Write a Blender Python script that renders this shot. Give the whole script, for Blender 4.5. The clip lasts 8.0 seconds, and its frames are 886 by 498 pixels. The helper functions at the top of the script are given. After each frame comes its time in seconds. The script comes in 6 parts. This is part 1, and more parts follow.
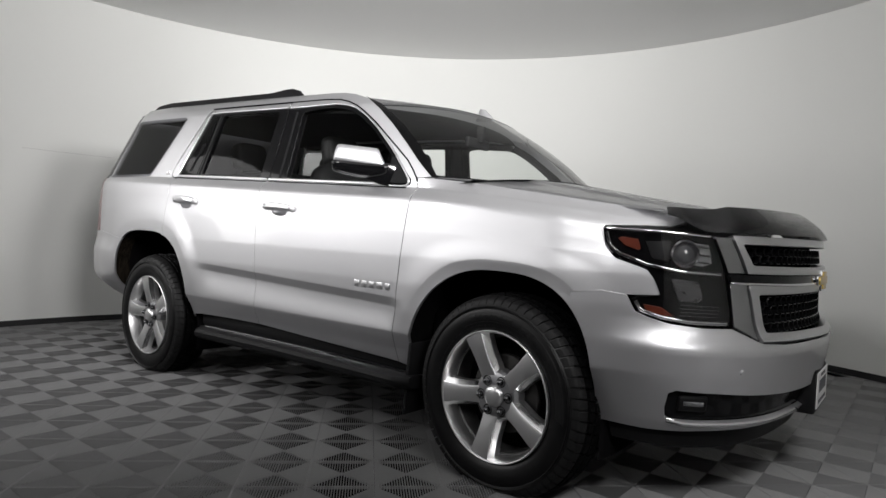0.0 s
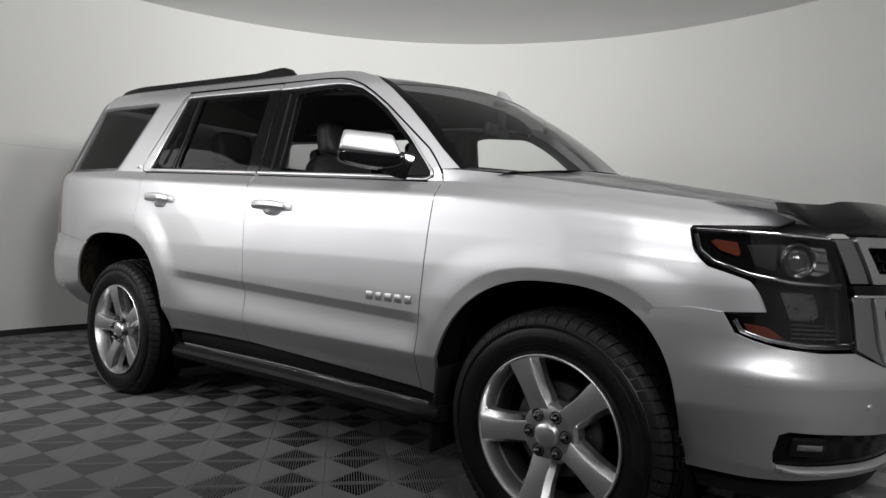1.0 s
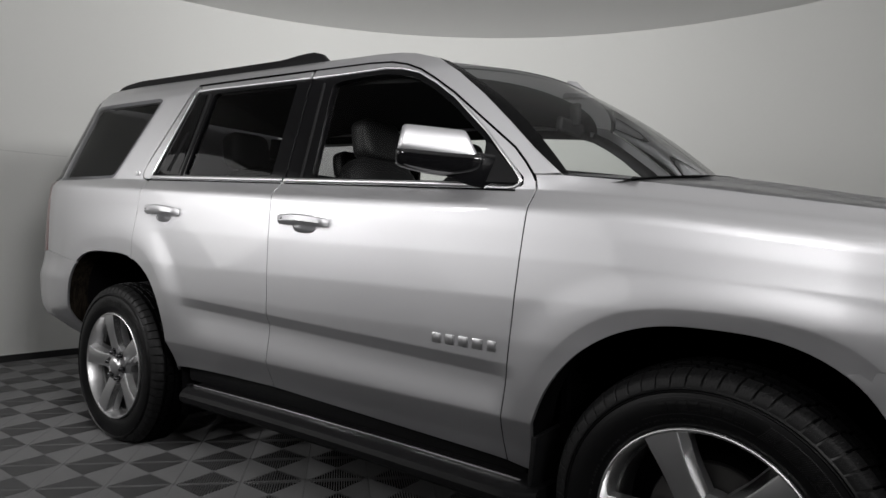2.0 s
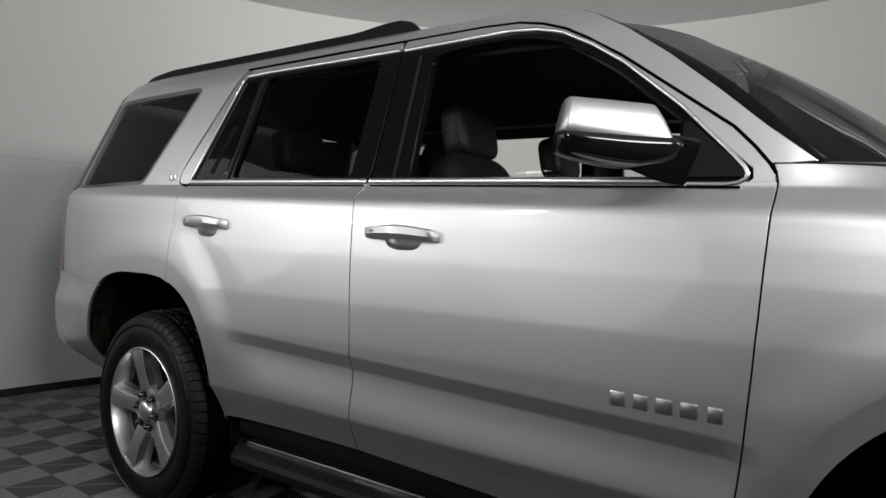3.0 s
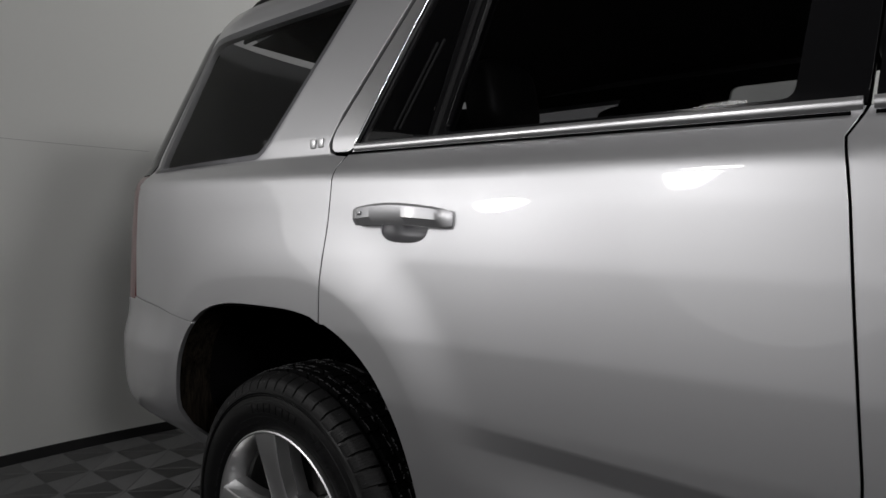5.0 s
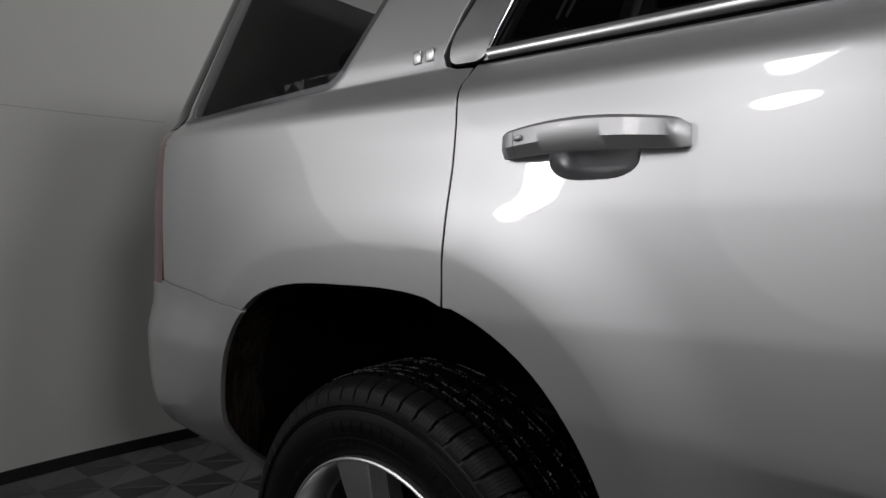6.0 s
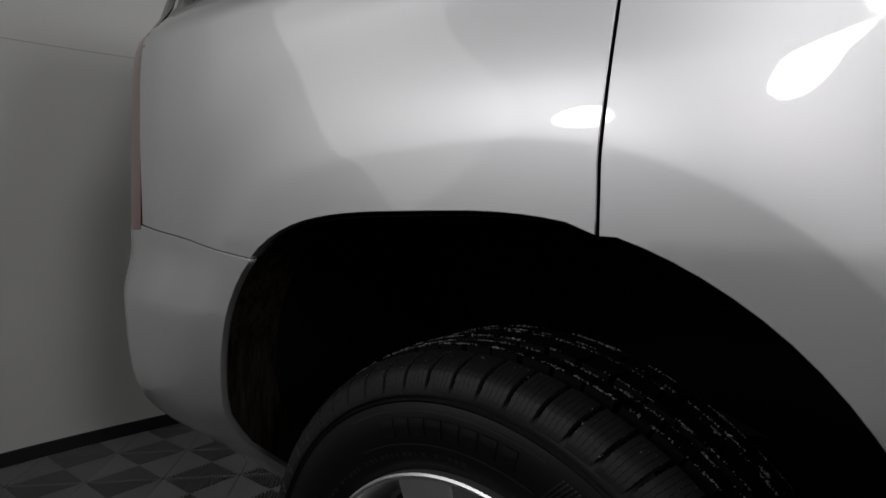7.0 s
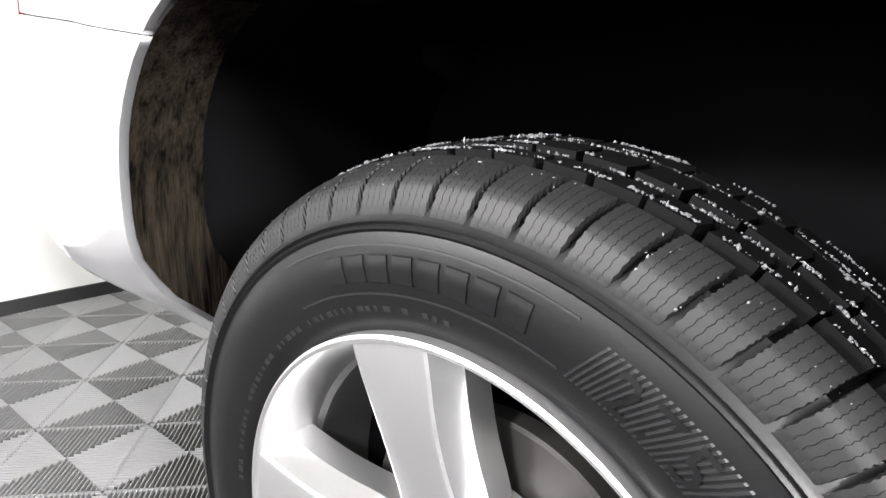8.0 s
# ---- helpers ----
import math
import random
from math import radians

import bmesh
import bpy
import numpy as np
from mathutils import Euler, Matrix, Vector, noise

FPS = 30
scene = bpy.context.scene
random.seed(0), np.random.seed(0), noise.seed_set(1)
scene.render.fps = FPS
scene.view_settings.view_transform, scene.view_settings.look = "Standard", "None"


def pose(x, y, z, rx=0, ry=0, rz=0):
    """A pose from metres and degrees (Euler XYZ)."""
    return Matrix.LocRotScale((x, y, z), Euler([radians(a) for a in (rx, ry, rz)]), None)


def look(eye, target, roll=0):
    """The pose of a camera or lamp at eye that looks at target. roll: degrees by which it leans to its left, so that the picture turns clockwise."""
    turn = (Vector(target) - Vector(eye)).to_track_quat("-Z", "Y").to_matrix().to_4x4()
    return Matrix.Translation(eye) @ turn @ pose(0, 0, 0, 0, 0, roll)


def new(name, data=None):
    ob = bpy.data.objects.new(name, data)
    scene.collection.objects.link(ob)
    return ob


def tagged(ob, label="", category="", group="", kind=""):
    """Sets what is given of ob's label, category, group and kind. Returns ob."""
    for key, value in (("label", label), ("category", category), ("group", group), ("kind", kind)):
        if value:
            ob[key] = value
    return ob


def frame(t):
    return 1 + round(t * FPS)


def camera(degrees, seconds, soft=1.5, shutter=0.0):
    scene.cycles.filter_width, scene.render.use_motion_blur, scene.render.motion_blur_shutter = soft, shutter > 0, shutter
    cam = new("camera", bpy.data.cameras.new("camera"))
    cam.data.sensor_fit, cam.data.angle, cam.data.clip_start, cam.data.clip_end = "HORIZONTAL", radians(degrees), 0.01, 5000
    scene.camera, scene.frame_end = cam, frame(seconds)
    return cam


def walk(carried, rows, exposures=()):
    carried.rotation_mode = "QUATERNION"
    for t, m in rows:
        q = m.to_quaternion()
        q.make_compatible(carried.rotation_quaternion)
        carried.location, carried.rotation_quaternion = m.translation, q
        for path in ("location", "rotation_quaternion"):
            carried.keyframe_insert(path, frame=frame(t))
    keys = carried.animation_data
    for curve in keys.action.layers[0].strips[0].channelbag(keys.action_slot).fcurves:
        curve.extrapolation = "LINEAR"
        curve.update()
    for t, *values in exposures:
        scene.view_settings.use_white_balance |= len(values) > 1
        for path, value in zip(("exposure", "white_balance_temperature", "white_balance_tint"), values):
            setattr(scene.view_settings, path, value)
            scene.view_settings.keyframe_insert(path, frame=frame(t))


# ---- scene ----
cam = camera(71.3, 8.0)
PATH = [
    (0, (4.326, -2.136, 1.057), (3.095, -0.56, 1.011), 2.7),
    (0.5, (4.089, -2.026, 1.078), (2.884, -0.43, 1.026), 2.5),
    (1, (3.855, -1.887, 1.08), (2.685, -0.265, 1.019), 2.1),
    (1.5, (3.587, -1.724, 1.117), (2.42, -0.101, 1.062), 1.8),
    (3, (2.615, -1.342, 1.14), (1.424, 0.265, 1.125), 1.2),
    (3.5, (2.295, -1.226, 1.149), (1.042, 0.333, 1.135), 0.9),
    (4, (1.971, -1.162, 1.156), (0.725, 0.402, 1.137), 0.6),
    (4.5, (1.652, -1.012, 1.169), (0.379, 0.53, 1.141), 0.3),
    (6, (0.839, -0.733, 1.083), (-0.462, 0.785, 1.032), -1.1),
    (6.5, (0.664, -0.63, 1.029), (-0.627, 0.895, 0.956), -0.8),
    (7, (0.455, -0.529, 0.989), (-0.829, 1.0, 0.867), -0.9),
    (7.5, (0.329, -0.444, 0.893), (-0.923, 1.092, 0.626), 0.3),
    (8, (0.293, -0.320, 0.867), (-0.926, 1.181, 0.359), 0.4),
]
EXPOSURE = [(0, -0.35), (1.5, -0.8), (3, -1.15), (4.5, -1.4), (6, -1.85), (7.0, -1.8), (7.5, -1.25), (7.7, 0.15), (8, 2.35)]
walk(cam, [(t, look(e, g, r)) for t, e, g, r in PATH], EXPOSURE)

# ---- light: unseen round lamps high on the booth wall, behind the camera; some added fill ----
world = bpy.data.worlds.new("booth_world")
world.use_nodes = True
world.node_tree.nodes["Background"].inputs[0].default_value = (1, 1, 1, 1)
world.node_tree.nodes["Background"].inputs[1].default_value = 0.02
scene.world = world

BOOTH = (2.0, 0.08)
BOOTH_R = 4.45
BOOTH_BACK = 4.65
BOOTH_H = 3.25


def unseen_lamp(x, y, z, watts, size, aim, spread=100, flat=1.0, roll=0.0):
    data = bpy.data.lights.new("unseen_lamp", "AREA")
    data.shape, data.size, data.size_y, data.energy, data.color = "ELLIPSE", size, size * flat, watts, (1.0, 0.985, 0.985)
    data.spread = radians(spread)
    ob = new("unseen_lamp", data)
    ob.matrix_world = look((x, y, z), aim, roll)
    return ob


unseen_lamp(-1.15, -2.55, 1.97, 12.5, 0.40, (0.6, 0.2, 0.9), 100, 0.6, 32)
unseen_lamp(0.12, -2.65, 2.36, 7, 0.36, (0.9, 0.3, 0.9), 100, 0.6, 32)
unseen_lamp(0.17, -2.70, 2.88, 6, 0.40, (0.5, 0.3, 1.1), 90, 0.6, 32)
# broad unseen fills, added to lighten the rear quarter and the doors
unseen_lamp(-2.00, -1.60, 1.75, 9.5, 1.70, (-0.3, 0.3, 1.0), 100)
unseen_lamp(0.50, -3.25, 1.80, 7.5, 1.90, (1.5, 0.3, 1.0), 100)
# unseen fills, added to brighten the floor at left and front right
unseen_lamp(3.40, -3.40, 2.80, 4, 0.50, (-0.7, -1.0, 0.0), 52)
unseen_lamp(5.10, -2.70, 2.95, 42, 0.60, (5.0, -0.6, 0.0), 62)
# unseen lamp added to wash the back wall
unseen_lamp(3.20, -3.30, 2.75, 47, 0.60, (1.5, 4.5, 3.0), 78)
unseen_lamp(6.05, 0.20, 2.80, 46, 1.20, (-1.5, 2.2, 2.6), 64)
unseen_lamp(5.50, -1.70, 2.80, 68, 1.20, (-1.5, 2.4, 3.0), 84)


# ---- materials ----
def material(name):
    m = bpy.data.materials.new(name)
    m.use_nodes = True
    return m, m.node_tree.nodes, m.node_tree.links, m.node_tree.nodes["Principled BSDF"]


def plain(name, colour, rough=0.5, metal=0.0, coat=0.0, var=0.15, scale=6.0, fine=140.0, bump=0.0, spec=0.5, stretch=None, contrast=None, rvar=0.15):
    """A surface with soft stains, fine grain and a little relief."""
    m, n, l, b = material(name)
    tc = n.new("ShaderNodeTexCoord")
    big, small = n.new("ShaderNodeTexNoise"), n.new("ShaderNodeTexNoise")
    big.inputs["Scale"].default_value, small.inputs["Scale"].default_value = scale, fine
    big.inputs["Detail"].default_value = 5
    src = tc.outputs["Object"]
    if stretch:
        mp = n.new("ShaderNodeMapping")
        mp.inputs["Scale"].default_value = stretch
        l.new(src, mp.inputs["Vector"])
        src = mp.outputs["Vector"]
    for t in (big, small):
        l.new(src, t.inputs["Vector"])
    mix = n.new("ShaderNodeMix")
    mix.data_type = "RGBA"
    mix.inputs[6].default_value = (*[c * (1 - var) for c in colour], 1)
    mix.inputs[7].default_value = (*[min(1, c * (1 + var)) for c in colour], 1)
    add = n.new("ShaderNodeMath")
    add.operation = "MULTIPLY_ADD"
    add.inputs[1].default_value = 0.4
    l.new(small.outputs[0], add.inputs[0])
    half = n.new("ShaderNodeMath")
    half.operation = "MULTIPLY"
    half.inputs[1].default_value = 0.6
    l.new(big.outputs[0], half.inputs[0])
    l.new(half.outputs[0], add.inputs[2])
    amount = add.outputs[0]
    if contrast:
        cr = n.new("ShaderNodeMapRange")
        cr.inputs[1].default_value, cr.inputs[2].default_value = contrast
        l.new(amount, cr.inputs[0])
        amount = cr.outputs[0]
    l.new(amount, mix.inputs[0])
    l.new(mix.outputs[2], b.inputs["Base Color"])
    ramp = n.new("ShaderNodeMapRange")
    ramp.inputs[3].default_value, ramp.inputs[4].default_value = max(0.02, rough * (1 - rvar)), min(1, rough * (1 + rvar))
    l.new(big.outputs[0], ramp.inputs[0])
    l.new(ramp.outputs[0], b.inputs["Roughness"])
    b.inputs["Metallic"].default_value = metal
    b.inputs["Coat Weight"].default_value = coat
    b.inputs["Coat Roughness"].default_value = 0.03
    b.inputs["Specular IOR Level"].default_value = spec
    if bump:
        bm_ = n.new("ShaderNodeBump")
        bm_.inputs["Strength"].default_value, bm_.inputs["Distance"].default_value = 0.5, bump
        l.new(small.outputs[0], bm_.inputs["Height"])
        l.new(bm_.outputs[0], b.inputs["Normal"])
    return m


def glass(name, tint, gloss_rough=0.0, ior=1.5):
    """A thin pane: tinted see-through, with a mirror gloss that grows towards grazing."""
    m, n, l, b = material(name)
    n.remove(b)
    out = n["Material Output"]
    clear, gloss, mix, fres = (n.new("ShaderNodeBsdfTransparent"), n.new("ShaderNodeBsdfGlossy"), n.new("ShaderNodeMixShader"), n.new("ShaderNodeFresnel"))
    clear.inputs[0].default_value = (*tint, 1)
    gloss.inputs["Roughness"].default_value = gloss_rough
    fres.inputs[0].default_value = ior
    l.new(fres.outputs[0], mix.inputs[0])
    l.new(clear.outputs[0], mix.inputs[1])
    l.new(gloss.outputs[0], mix.inputs[2])
    l.new(mix.outputs[0], out.inputs[0])
    return m


SILVER = plain("silver_metallic_paint", (0.58, 0.58, 0.595), 0.425, 0.9, 0.8, 0.03, 1.5, 900.0, 0.00002, rvar=0.02)
HANDLE_SILVER = plain("silver_handle_paint", (0.56, 0.56, 0.575), 0.48, 0.9, 0.15, 0.03, 1.5, 900.0, 0.00002, rvar=0.02)
SATIN = plain("satin_chrome", (0.60, 0.60, 0.61), 0.33, 1.0, 0, 0.05)
CHROME = plain("chrome", (0.80, 0.80, 0.82), 0.08, 1.0, 0, 0.03)
ALLOY = plain("machined_alloy", (0.69, 0.69, 0.695), 0.34, 0.95, 0.2, 0.06, 9.0, 300.0, 0.00004)
ALLOY_DARK = plain("painted_alloy_pocket", (0.34, 0.34, 0.35), 0.36, 0.85, 0.2, 0.1)
RUBBER = plain("tyre_rubber", (0.0035, 0.0035, 0.0038), 0.38, 0, 0, 0.5, 14.0, 260.0, 0.0002, 0.26)
RUBBER_WORN = plain("tyre_tread_rubber", (0.0065, 0.0065, 0.0068), 0.55, 0, 0, 0.4, 30.0, 420.0, 0.0002, 0.26)
# darker and duller than the shoulder blocks
RIB_RUBBER = plain("dark_rib_rubber", (0.0022, 0.0022, 0.0024), 0.7, 0, 0, 0.4, 30.0, 420.0, 0.0002, 0.08)
RUBBER_MARK = plain("tyre_raised_marking", (0.011, 0.011, 0.0115), 0.4, 0, 0, 0.3, spec=0.35)
MUD = plain("dusty_splash_guard", (0.017, 0.0135, 0.010), 0.95, 0, 0, 0.9, 30.0, 120.0, 0.003, 0.05, (2.4, 2.4, 0.16), (0.36, 0.72))
LINER = plain("wheel_well_liner", (0.006, 0.0058, 0.0063), 0.95, 0, 0, 0.4, 12.0, 120.0, 0.001, 0.0)
BLACK_PLASTIC = plain("black_textured_plastic", (0.008, 0.008, 0.0085), 0.5, 0, 0, 0.2, 10.0, 500.0, 0.0003, 0.10)
BLACK_GLOSS = plain("black_gloss_trim", (0.005, 0.005, 0.0055), 0.12, 0, 0.0, 0.1, spec=0.14)
# near black: the shade of hollows put into colour, also the rubber belt lip
SHADE_AND_RUBBER = plain("cavity_shade_and_rubber", (0.0025, 0.0025, 0.0027), 0.9, 0, 0, 0.2, 8.0, 100.0, 0.0, 0.0)
INTERIOR = plain("dark_cabin_trim", (0.009, 0.009, 0.0095), 0.75, 0, 0, 0.2, 10.0, 400.0, 0.0003, 0.25)
LEATHER = plain("black_leather", (0.007, 0.007, 0.0075), 0.5, 0, 0, 0.2, 14.0, 500.0, 0.0004, 0.25)
# grey fabric taken down to near black, as the cabin's shade
HEADLINER = plain("headliner_in_cabin_shade", (0.012, 0.012, 0.0125), 0.9, 0, 0, 0.1, spec=0.2)
WALL = plain("white_booth_wall", (0.74, 0.745, 0.725), 0.75, 0, 0, 0.03, 0.8, 60.0, 0.0003)
CEILING = plain("grey_booth_ceiling", (0.86, 0.86, 0.855), 0.85, 0, 0, 0.03, 1.0, 60.0, 0.0003)
BASEBOARD = plain("black_rubber_baseboard", (0.012, 0.012, 0.013), 0.6, 0, 0, 0.2)
TILE = plain("grey_plastic_floor_tile", (0.20, 0.20, 0.202), 0.55, 0, 0, 0.18, 3.0, 220.0, 0.0002, 0.3)
# near black, with the shade of the rib gaps in the colour
SUBFLOOR = plain("floor_with_rib_gap_shade", (0.003, 0.003, 0.0033), 0.9, 0, 0, 0.3, spec=0.0)
AMBER = plain("amber_reflector", (0.12, 0.022, 0.009), 0.3, 0, 0.3, 0.1)
RED_LENS = plain("red_tail_lens", (0.12, 0.010, 0.012), 0.15, 0, 0.6, 0.1)
LAMP_INNER = plain("lamp_bowl", (0.5, 0.5, 0.52), 0.15, 1.0, 0, 0.1)
GOLD = plain("gold_emblem", (0.62, 0.44, 0.12), 0.3, 0.7, 0.4, 0.08)
PLATE_WHITE = plain("white_plate", (0.75, 0.75, 0.75), 0.35, 0, 0, 0.05)
PLATE_BAR = plain("dark_print", (0.05, 0.05, 0.06), 0.5)
CLEAR_GLASS = glass("clear_glass", (0.93, 0.945, 0.93), 0.0, 1.24)
SCREEN_GLASS = glass("windscreen_glass", (0.90, 0.92, 0.91), 0.0, 1.32)
TINTED_GLASS = glass("dark_privacy_glass", (0.25, 0.25, 0.26), 0.0, 1.2)
QUARTER_GLASS = glass("dark_quarter_glass", (0.40, 0.40, 0.41), 0.0, 1.25)
LENS_GLASS = glass("clear_lens", (0.80, 0.80, 0.80))
MIRROR_BLACK = plain("black_gloss_mirror_shell", (0.004, 0.004, 0.0045), 0.07, 0, 0.0, 0.1, spec=0.5)
FROSTED_LENS = plain("pale_lamp_window", (0.16, 0.16, 0.165), 0.25, 0.5, 0, 0.2)
SMOKE = plain("smoked_acrylic", (0.010, 0.010, 0.011), 0.07, 0, 0.6, 0.1)


# ---- building helpers ----
def smooth(a, b, v):
    t = min(1.0, max(0.0, (v - a) / (b - a)))
    return t * t * (3 - 2 * t)


def table(pts, blur=0.0, step=0.002):
    """A curve through pts, rounded by a blur of that many metres, as a function."""
    xs = np.arange(pts[0][0], pts[-1][0] + step, step)
    ys = np.interp(xs, [p[0] for p in pts], [p[1] for p in pts])
    if blur:
        k = int(blur / step)
        w = np.hanning(2 * k + 3)[1:-1]
        ys = np.convolve(np.pad(ys, k, mode="reflect", reflect_type="odd"), w / w.sum(), mode="valid")
    return lambda v: float(np.interp(v, xs, ys))


def mesh_object(name, verts, faces, mat, parent=None, label="", normals=None, flat=False, loc=None):
    me = bpy.data.meshes.new(name)
    me.from_pydata([tuple(v) for v in verts], [], faces)
    me.materials.append(mat)
    me.polygons.foreach_set("use_smooth", [not flat] * len(me.polygons))
    me.update()
    if normals is not None:
        me.normals_split_custom_set_from_vertices([tuple(n) for n in normals])
    ob = new(name, me)
    if parent is not None:
        ob.parent = parent
    if loc is not None:
        ob.matrix_basis = loc
    if label:
        tagged(ob, label)
    return ob


def part(name, bm, mat, parent=None, label="", angle=35.0, loc=None):
    """Links a bmesh as one mesh object under a thing or a part."""
    bmesh.ops.recalc_face_normals(bm, faces=bm.faces[:])
    lim = radians(angle)
    for f in bm.faces:
        f.smooth = True
    for e in bm.edges:
        e.smooth = len(e.link_faces) == 2 and e.calc_face_angle(0) < lim
    me = bpy.data.meshes.new(name)
    bm.to_mesh(me)
    bm.free()
    me.materials.append(mat)
    ob = new(name, me)
    if parent is not None:
        ob.parent = parent
    if loc is not None:
        ob.matrix_basis = loc
    if label:
        tagged(ob, label)
    return ob


def box_bm(sx, sy, sz, bevel=0.005, segs=2, m=None):
    bm = bmesh.new()
    bmesh.ops.create_cube(bm, size=1, matrix=Matrix.Diagonal((sx, sy, sz, 1)))
    if bevel:
        bmesh.ops.bevel(bm, geom=bm.edges[:], offset=bevel, segments=segs, profile=0.5, affect="EDGES")
    if m is not None:
        bm.transform(m)
    return bm


def lathe_bm(profile, n=64, closed=False):
    """Turns (radius, y) points about the y axis."""
    bm = bmesh.new()
    rings = []
    for r, y in profile:
        rings.append([bm.verts.new((r * math.sin(2 * math.pi * i / n), y, r * math.cos(2 * math.pi * i / n))) for i in range(n)])
    rows = list(zip(rings, rings[1:])) + ([(rings[-1], rings[0])] if closed else [])
    for a, b in rows:
        for i in range(n):
            j = (i + 1) % n
            bm.faces.new((a[i], a[j], b[j], b[i]))
    return bm


def resample(loop, step, closed=True):
    pts = [Vector((p[0], p[1])) for p in loop]
    out = []
    rng = range(len(pts) if closed else len(pts) - 1)
    for i in rng:
        a, b = pts[i], pts[(i + 1) % len(pts)]
        k = max(1, int(math.ceil((b - a).length / step)))
        out += [a.lerp(b, j / k) for j in range(k)]
    if not closed:
        out.append(pts[-1])
    return out


def rounded(loop, r, n=4):
    """Rounds the corners of a closed outline."""
    pts = [Vector((p[0], p[1])) for p in loop]
    out = []
    for i, p in enumerate(pts):
        a, b = pts[i - 1] - p, pts[(i + 1) % len(pts)] - p
        k = min(r, a.length * 0.45, b.length * 0.45)
        p0, p1 = p + a.normalized() * k, p + b.normalized() * k
        for j in range(n + 1):
            u = j / n
            out.append(p0 * (1 - u) ** 2 + p * 2 * u * (1 - u) + p1 * u * u)
    return out


def area(loop):
    return 0.5 * sum(a[0] * b[1] - b[0] * a[1] for a, b in zip(loop, list(loop[1:]) + [loop[0]]))


def inset(loop, d):
    """Moves a closed outline inwards by d."""
    s = 1 if area(loop) > 0 else -1
    out = []
    for i, p in enumerate(loop):
        a, b = (p - loop[i - 1]), (loop[(i + 1) % len(loop)] - p)
        if a.length < 1e-9 or b.length < 1e-9:
            out.append(p.copy())
            continue
        na = Vector((-a.y, a.x)).normalized() * s
        nb = Vector((-b.y, b.x)).normalized() * s
        n = (na + nb)
        n = n.normalized() if n.length > 1e-6 else na
        out.append(p + n * d / max(0.5, n.dot(na)))
    return out


def inside(P, poly):
    """Which of the points P lie inside the outline."""
    x, y = P[:, 0], P[:, 1]
    res = np.zeros(len(P), bool)
    for a, b in zip(poly, list(poly[1:]) + [poly[0]]):
        if a[1] == b[1]:
            continue
        c = (a[1] > y) != (b[1] > y)
        res ^= c & (x < (b[0] - a[0]) * (y - a[1]) / (b[1] - a[1]) + a[0])
    return res


from mathutils.geometry import delaunay_2d_cdt


